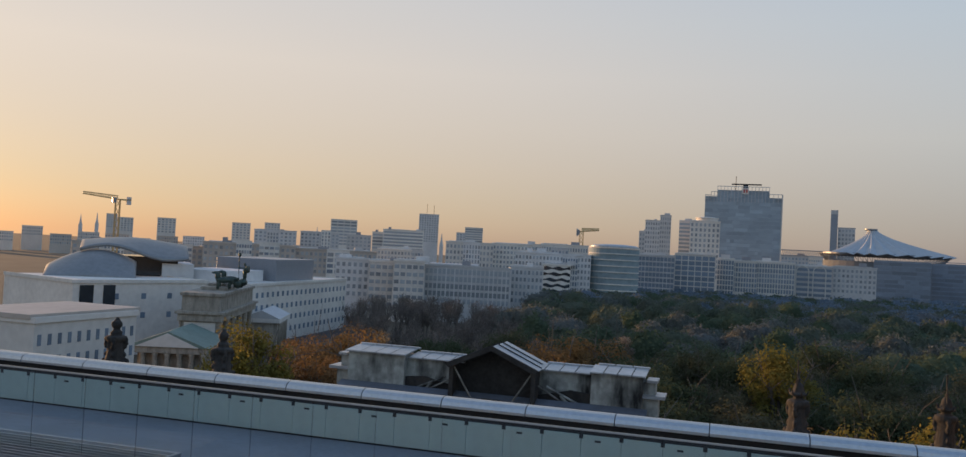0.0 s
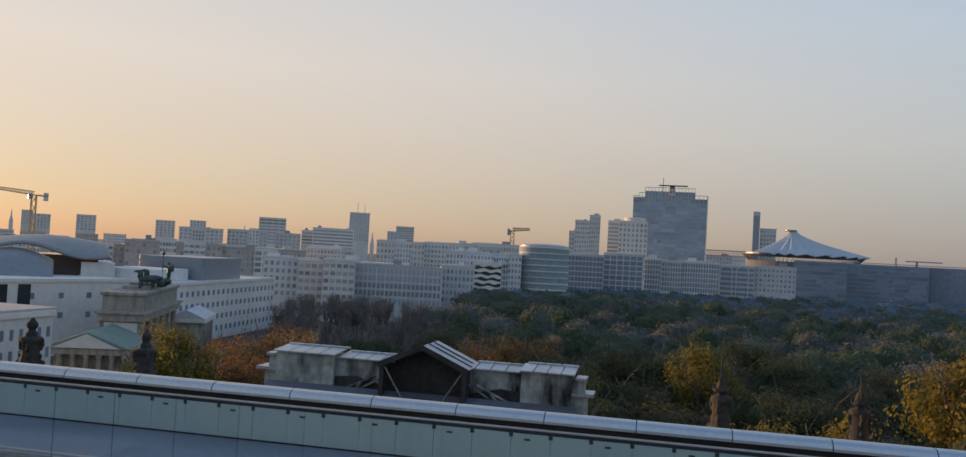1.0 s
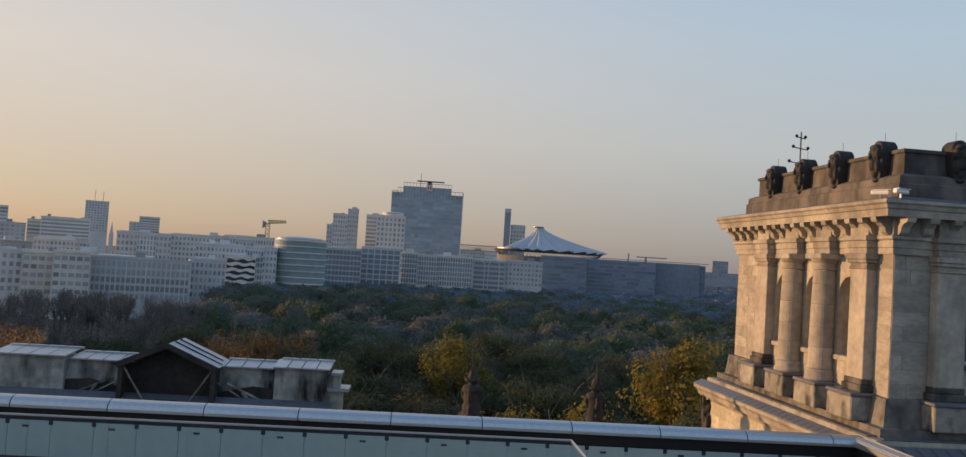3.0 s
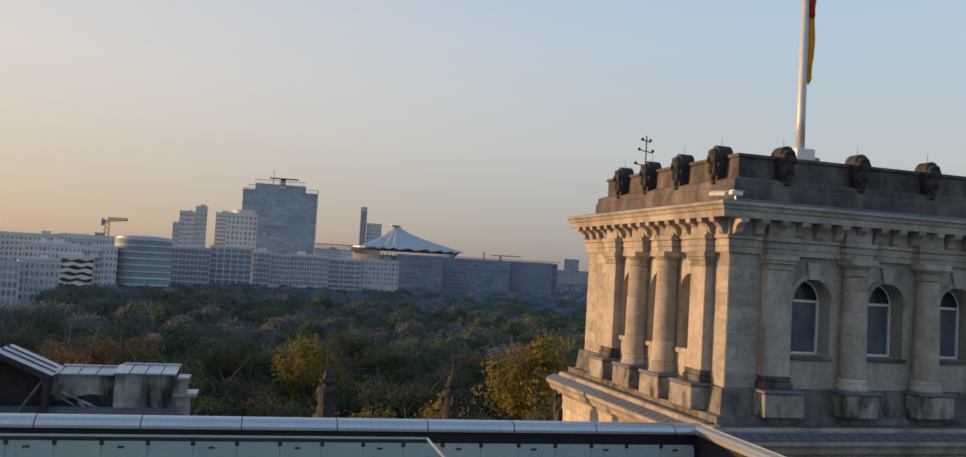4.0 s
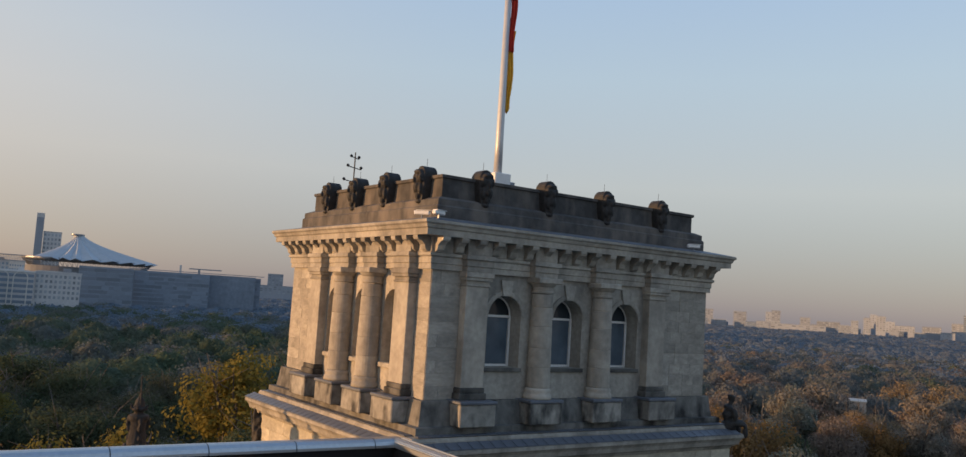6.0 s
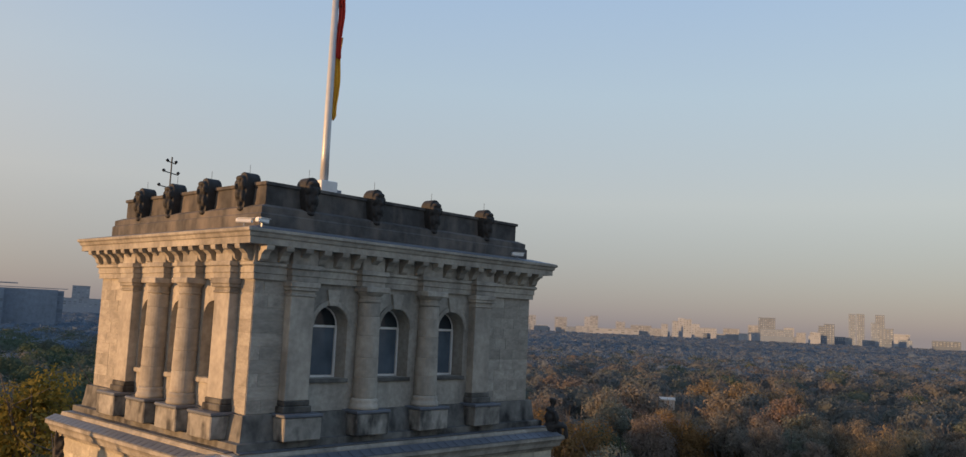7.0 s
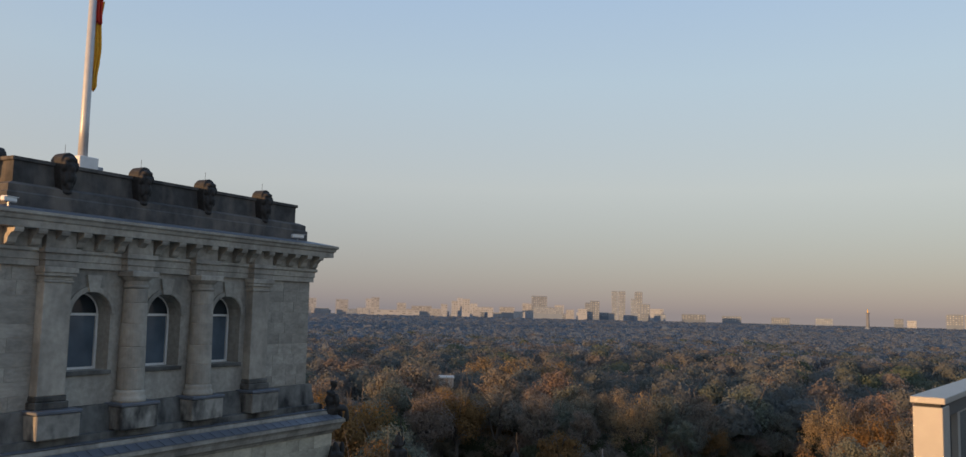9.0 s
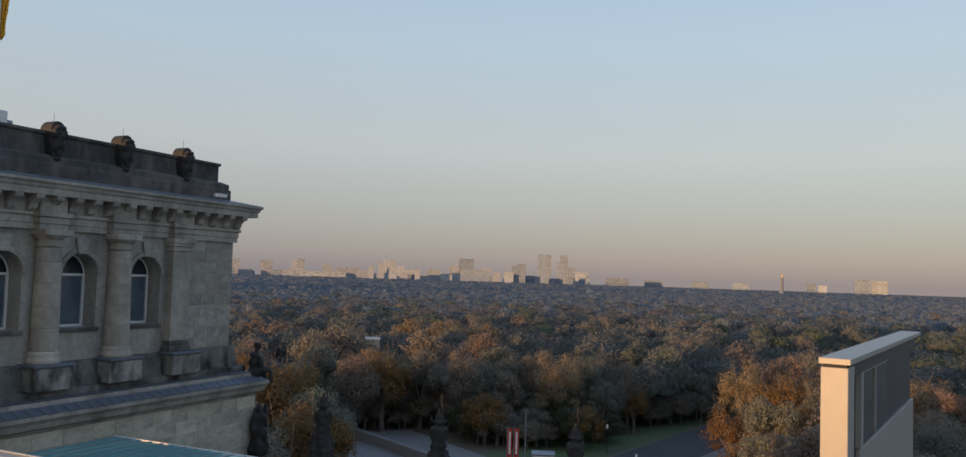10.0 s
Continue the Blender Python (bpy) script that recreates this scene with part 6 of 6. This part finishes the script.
def tree(name, label, mat, height, width, seed, clump_count=40, per=62, size=0.36, group="park trees", bare=False, full=False):
    """A tapered trunk with limbs and a crown of clumped leaves, standing at the origin."""
    rnd = np.random.RandomState(seed)
    t = thing(name, label, "tree", group=group)
    bm = bmesh.new()
    fork = height * (0.45 if bare else 0.32)
    limb(bm, (0, 0, 0), (0.1, 0.1, fork), width * 0.045, width * 0.032, 8)
    tips = []
    for k in range(9 if not bare else 16):
        a = 2.4 * k + rnd.uniform(0, 0.6)
        r = width * rnd.uniform(0.18, 0.40)
        h = height * rnd.uniform(0.55, 0.92)
        start = fork * rnd.uniform(0.75, 1.0)
        mid = (0.45 * r * math.cos(a), 0.45 * r * math.sin(a), start + (h - start) * 0.55)
        end = (r * math.cos(a), r * math.sin(a), h)
        limb(bm, (0.1, 0.1, start), mid, width * 0.02, width * 0.012)
        limb(bm, mid, end, width * 0.012, 0.03)
        for q in range(3 if not bare else 7):
            d = rnd.normal(size=3) * (width * 0.11)
            f = rnd.uniform(0.3, 1)
            s0 = Vector(mid).lerp(Vector(end), f)
            limb(bm, s0, s0 + Vector((d[0], d[1], abs(d[2]) + 0.5)), 0.05, 0.015, 4)
    part("trunk", bm, BARK, t)
    clumps = []
    for k in range(clump_count):
        u = rnd.normal(size=3)
        u /= np.linalg.norm(u)
        u[2] = abs(u[2]) * 1.0 - (0.35 if bare else 0.85) * rnd.rand()
        rr = rnd.uniform(0.62, 1.0)
        if full:
            clumps.append((u[0] * width * 0.42 * rr, u[1] * width * 0.42 * rr, height * (0.12 + 0.74 * (0.5 + 0.5 * u[2] * rr)), width * rnd.uniform(0.12, 0.2)))
            continue
        clumps.append((u[0] * width * 0.40 * rr, u[1] * width * 0.40 * rr, height * 0.60 + u[2] * height * 0.33 * rr, width * rnd.uniform(0.10, 0.19)))
    out = []
    leaves(rnd, clumps, per, size, 0, out)
    ob = new("crown", quads_mesh("crown", out, mat))
    ob.parent = t
    return t


def kinds(fine):
    """The kinds of tree; fine ones, for the nearer park, carry more and smaller leaves."""
    f, g = (3.3, 0.50) if fine else (1.3, 0.85)
    spec = [("broadleaf_tree", "dark green broadleaf tree in the park", GREEN_LEAF, 18, 12, 11, 42, 62, 0.36),
            ("broadleaf_tree", "brown and olive autumn tree in the park", MIXED_LEAF, 17, 12, 12, 42, 62, 0.36),
            ("broadleaf_tree", "broad autumn tree with thinning brown leaves", MIXED_LEAF, 19, 13, 13, 50, 44, 0.36),
            ("broadleaf_tree", "tall autumn tree with an uneven brown crown", MIXED_LEAF, 20, 10, 14, 36, 60, 0.36),
            ("broadleaf_tree", "yellow-leaved tree in the park", YELLOW_LEAF, 17, 11, 15, 40, 56, 0.34),
            ("broadleaf_tree", "orange-leaved tree in the park", ORANGE_LEAF, 16, 12, 16, 42, 56, 0.34),
            ("broadleaf_tree", "tawny tree with fine half-bare twigs", TAWNY_LEAF, 18, 12, 17, 46, 46, 0.28)]
    made = [tree(n, lab, m, h, w, seed + (40 if fine else 0), c, int(p * f), size * g) for n, lab, m, h, w, seed, c, p, size in spec]
    return made + ([] if fine else [tree("bare_tree", "slender brown tree, nearly bare, beside the avenue", BARE_LEAF, 17, 9, 18, 34, 12, 0.22, "avenue trees", True)])


KINDS = kinds(False) + kinds(True)
KINDS += [tree("bushy_tree", "bushy brown tree with leaves down to the ground", MIXED_LEAF, 11, 9, 71, 52, 170, 0.17, full=True),
          tree("bushy_tree", "bushy olive green tree with leaves down to the ground", GREEN_LEAF, 10, 9, 72, 52, 170, 0.17, full=True),
          tree("bushy_tree", "bushy rust-coloured tree with leaves down to the ground", ORANGE_LEAF, 9, 9, 73, 48, 160, 0.17, full=True)]
SHRUBS = (15, 16, 17)
GREEN, BROWN, BROAD, TALL, YELLOW, ORANGE, TAWNY, BARE = range(8)
FINE = 8
used = [False] * len(KINDS)


def plant(kind, x, y, s=1.0, turn=0.0, stretch=1.0):
    if kind < BARE and math.hypot(x, y) < 215:
        kind += FINE
    m = Matrix.Translation((x, y, 0)) @ Matrix.Rotation(turn, 4, "Z") @ Matrix.Diagonal((s, s, s * stretch, 1))
    if used[kind]:
        return copy_thing(KINDS[kind], m)
    used[kind] = True
    KINDS[kind].matrix_basis = m
    return KINDS[kind]


def on_road(x, y):
    t = (x + 90) / -510
    if 0 <= t <= 1.05:
        mid = -59 + t * 92.5
        if abs(y - mid) < 8.5:
            return True
    if (x + 154) ** 2 + (y + 93) ** 2 < 240:
        return True
    t = (y + 120) / -440
    return -0.2 <= t and x > 88 + 100 * t


# single trees that stand out
FOUND = [(YELLOW, 3.3, 148, 1.5), (YELLOW, 18.3, 122, 1.18), (YELLOW, 2.6, 96, 0.78), (YELLOW, 6.4, 98, 0.84), (GREEN, 16.0, 101, 1.12), (GREEN, 20.3, 106, 1.2), (YELLOW, 11.2, 97, 0.9), (GREEN, 13.6, 112, 1.0), (GREEN, -0.5, 112, 0.82), (GREEN, 6.2, 150, 0.95), (GREEN, -0.4, 150, 0.95), (GREEN, 9.0, 130, 1.1),
         (ORANGE, -27.0, 150, 1.22), (TAWNY, -29.0, 142, 1.1), (ORANGE, -24.9, 158, 1.25), (YELLOW, -30.8, 134, 1.0), (ORANGE, -26.0, 142, 1.1), (TAWNY, -23.2, 165, 1.05), (ORANGE, -28.0, 165, 1.1), (YELLOW, -32.2, 130, 0.85), (ORANGE, -10.3, 165, 1.2), (ORANGE, -8.6, 172, 1.2), (ORANGE, -12.0, 176, 1.05), (ORANGE, -19.0, 150, 0.85),
         (ORANGE, 49.2, 150, 1.25), (ORANGE, 51.5, 160, 1.15), (ORANGE, 47.5, 165, 1.2), (BROWN, 53.8, 138, 1.15), (TAWNY, 58.2, 215, 1.1), (TAWNY, 56.9, 224, 0.98), (BROWN, 55.7, 220, 0.9), (TAWNY, 57.6, 226, 0.95), (TAWNY, 59.5, 290, 1.25), (TAWNY, 62.0, 280, 1.25), (TAWNY, 64.5, 285, 1.2),
         (ORANGE, 58.0, 196, 1.05), (BROWN, 60.5, 200, 1.05), (BROWN, 56.2, 190, 1.0), (ORANGE, 80.9, 155, 0.85), (ORANGE, 83.2, 150, 0.9), (ORANGE, 85.4, 158, 0.95), (ORANGE, 84.0, 185, 1.05), (BROWN, 82.0, 215, 1.0), (TAWNY, 87.2, 165, 0.95), (ORANGE, 74.5, 205, 0.62)]
rng = random.Random(5)
taken = []
for kind, az, d, s in FOUND:
    x, y = polar(az, d)
    taken.append((x, y))
    plant(kind, x, y, s, rng.random() * 6)
# bare trees along the avenue
for k in range(190):
    az = -25.0 + 15 * rng.random()
    d = 205 + 195 * rng.random()
    x, y = polar(az, d)
    taken.append((x, y))
    plant(BARE, x, y, 0.72 + 0.33 * rng.random(), rng.random() * 6)
# the nearer park, tree by tree
for r in range(14):
    d = 96 + 10.5 * r
    az = -19 + rng.random() * 2
    while az < 96:
        x, y = polar(az + rng.uniform(-0.8, 0.8), d + rng.uniform(-3.5, 3.5))
        here = az
        az += math.degrees(10.6 / d)
        if (d > 204 and not 52 < here < 86) or (55 < here < 82 and d < 186) or (66 < here < 69 and d > 210) or 26 < here < 44 or (here >= 44 and d < 106) or (here < -12 and d < 130) or on_road(x, y):
            continue
        if d < 112 and rng.random() < 0.3:
            continue
        if min((x - a) ** 2 + (y - b) ** 2 for a, b in taken) < 60:
            continue
        kind = rng.choices((GREEN, BROWN, BROAD, TALL, YELLOW, ORANGE, TAWNY), (0.8, 6, 5, 4, 0, 0.8, 1.2) if here > 40 else (12, 1.2, 0.8, 0.8, 0.2, 0.4, 0))[0]
        taken.append((x, y))
        plant(kind, x, y, rng.uniform(0.82, 1.18), rng.random() * 6, rng.uniform(0.9, 1.06))

# bushy trees along the edge of the wood
for k in range(130):
    az = 53.5 + 27 * (k + 0.6 * rng.random()) / 130
    x, y = polar(az, (182 if az < 73 else 200) + rng.choice((0, 9, 18)) + 8 * rng.random() + max(0, az - 73) * 5)
    if on_road(x, y) or (x + 154) ** 2 + (y + 93) ** 2 < 260:
        continue
    plant(rng.choices(SHRUBS, (8, 1.2, 0.8))[0], x, y, rng.uniform(0.75, 1.35), rng.random() * 6, rng.uniform(0.85, 1.1))

# undergrowth and full crowns closing the foot of the wood
for k in range(150):
    az = 53.0 + 27 * (k + rng.random()) / 150
    d = rng.uniform(196, 250) + max(0, az - 73) * 5
    x, y = polar(az, d)
    if on_road(x, y) or (x + 154) ** 2 + (y + 93) ** 2 < 260 or (66.3 < az < 68.8 and d > 225):
        continue
    low = rng.random() < 0.6
    plant(rng.choices((GREEN, BROWN, BROAD, TAWNY, ORANGE), (0.6, 8, 4, 1, 1.0))[0], x, y, rng.uniform(0.35, 0.55) if low else rng.uniform(0.75, 1.0), rng.random() * 6, rng.uniform(0.85, 1.1))

# the woods beyond, which nobody could count
rnd = np.random.RandomState(3)
near_wood, far_wood = ([], [], [], []), ([], [], [], [])


def woods(d0, d1, step, az0, az1, n, fill, size, width, height):
    d = d0
    while d < d1:
        m = max(1, int(radians(az1 - az0) * d / step))
        for k in range(m):
            az = az0 + (az1 - az0) * (k + 0.8 * rnd.rand()) / m
            dd = d + rnd.uniform(-0.4, 0.4) * step
            x, y = polar(az, dd)
            if on_road(x, y) or 27 < az < 42 or (66 < az < 69 and dd < 262):
                continue
            if dd < 330 and min((x - a) ** 2 + (y - b) ** 2 for a, b in taken) < 50:
                continue
            h, w = height * rnd.uniform(*((0.66, 1.14) if d0 < 450 else (0.90, 1.06))), width * rnd.uniform(0.72, 1.25)
            # Beyond 380 m more and more trees take the leaves with haze in them.
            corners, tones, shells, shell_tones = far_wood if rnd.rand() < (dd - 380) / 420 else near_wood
            c = dome(rnd, x, y, h, w, n, size, fill, corners, shells)
            west = az > 40
            own = rnd.rand() if rnd.rand() < 0.35 else min(1.0, max(0.0, 0.5 + 0.9 * noise.noise(Vector((x * 0.016, y * 0.016, 0)))))
            own = (0.25 if west else 0.02) + (0.70 if west else 0.56) * own
            tones.append(np.full(c, own))
            shell_tones.append(own)
        d += step * 0.9


woods(206, 330, 12.0, -16, 96, 900, 10, 0.42, 13.2, 17)
woods(330, 460, 13.0, -12.5, 96, 460, 9, 0.52, 14.0, 17)
woods(455, 620, 13, -12.5, 96, 230, 8, 0.62, 16.5, 17)
woods(620, 760, 14, 6, 96, 130, 7, 0.75, 18, 17)
woods(760, 1300, 14.5, 14, 96, 56, 6, 0.85, 19, 17.5)
woods(1300, 2250, 25, 16, 96, 26, 5, 1.4, 33, 19)
for name, wood_mat, label, (corners, tones, shells, shell_tones) in (("woods", WOODS, "wide autumn woods of brown, olive and rust crowns", near_wood), ("distant_woods", HAZED_WOODS, "distant woods reaching to the skyline, blue haze put into their colour", far_wood)):
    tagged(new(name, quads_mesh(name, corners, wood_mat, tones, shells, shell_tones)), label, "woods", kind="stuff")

# ---- small things among the trees ----
for az, d, w, h, mt, lab in ((54.6, 205, 2.2, 15.2, CONCRETE, "small white building half hidden by trees"), (57.2, 236, 4, 17.2, BROWN_STONE, "pinkish building half hidden by autumn trees"), (67.5, 258, 22, 6.5, LIME_GREY, "low pale pavilion roof among the trees")):
    x, y = polar(az, d)
    b = thing("park_pavilion", lab, "building", pose(x, y, 0, 0, 0, 180 - az))
    part("wall", boxes((-w / 2, w / 2, 0, 8, 0, h)), mt, b)
    part("roof", boxes((-w / 2 - 0.15, w / 2 + 0.15, -0.15, 8.15, h, h + 0.3)), mt, b)
lp = thing("light_mast", "tall thin grey mast beside the square", "mast", pose(*polar(67.5, 152), 0))
part("pole", lathe(bmesh.new(), [(0.16, 0), (0.09, 12.6)], seg=10), GREY_METAL, lp)
for k, az in enumerate((66.3, 66.75)):
    bn = thing("banner", "red and white banner on a pole", "banner", pose(*polar(az, 150), 0, 0, 0, 115), group="banners by the square")
    part("pole", lathe(bmesh.new(), [(0.07, 0), (0.05, 9.8)], seg=8), GREY_METAL, bn)
    part("cloth", boxes((0.06, 0.85, -0.02, 0.02, 4.6, 9.6)), RED_PAINT, bn)
    part("stripe", boxes((0.3, 0.62, -0.035, 0.035, 5.2, 9.0)), WHITE, bn)
kb = thing("kiosk", "small white kiosk at the edge of the square", "kiosk", pose(*polar(68.7, 164), 0, 0, 0, 112))
part("wall", boxes((-2, 2, -1.5, 1.5, 0, 2.6), bevel=0.05), WHITE, kb)
part("roof", boxes((-2.2, 2.2, -1.7, 1.7, 2.6, 2.9), bevel=0.05), ZINC, kb)
sw = thing("low_wall", "low grey stone wall along the paved square", "wall", pose(-150, -92, 0, 0, 0, 62))
part("wall", boxes((-20, 20, -0.5, 0.5, 0, 2.2), bevel=0.05), PAVING, sw)
for k in range(9):
    x = -120 - 26 * k
    y = -59 + (x + 90) / -510 * 92.5 + (9 if k % 2 else -9)
    sl = thing("street_lamp", "slim dark street lamp beside the park road", "street lamp", pose(x, y, 0), group="street lamps")
    part("pole", lathe(bmesh.new(), [(0.09, 0), (0.06, 5.2)], seg=8), DARK_IRON, sl)
    part("lantern", lathe(bmesh.new(), [(0.1, 5.2), (0.22, 5.4), (0.2, 5.9), (0.05, 6.1)], seg=8), WHITE, sl)
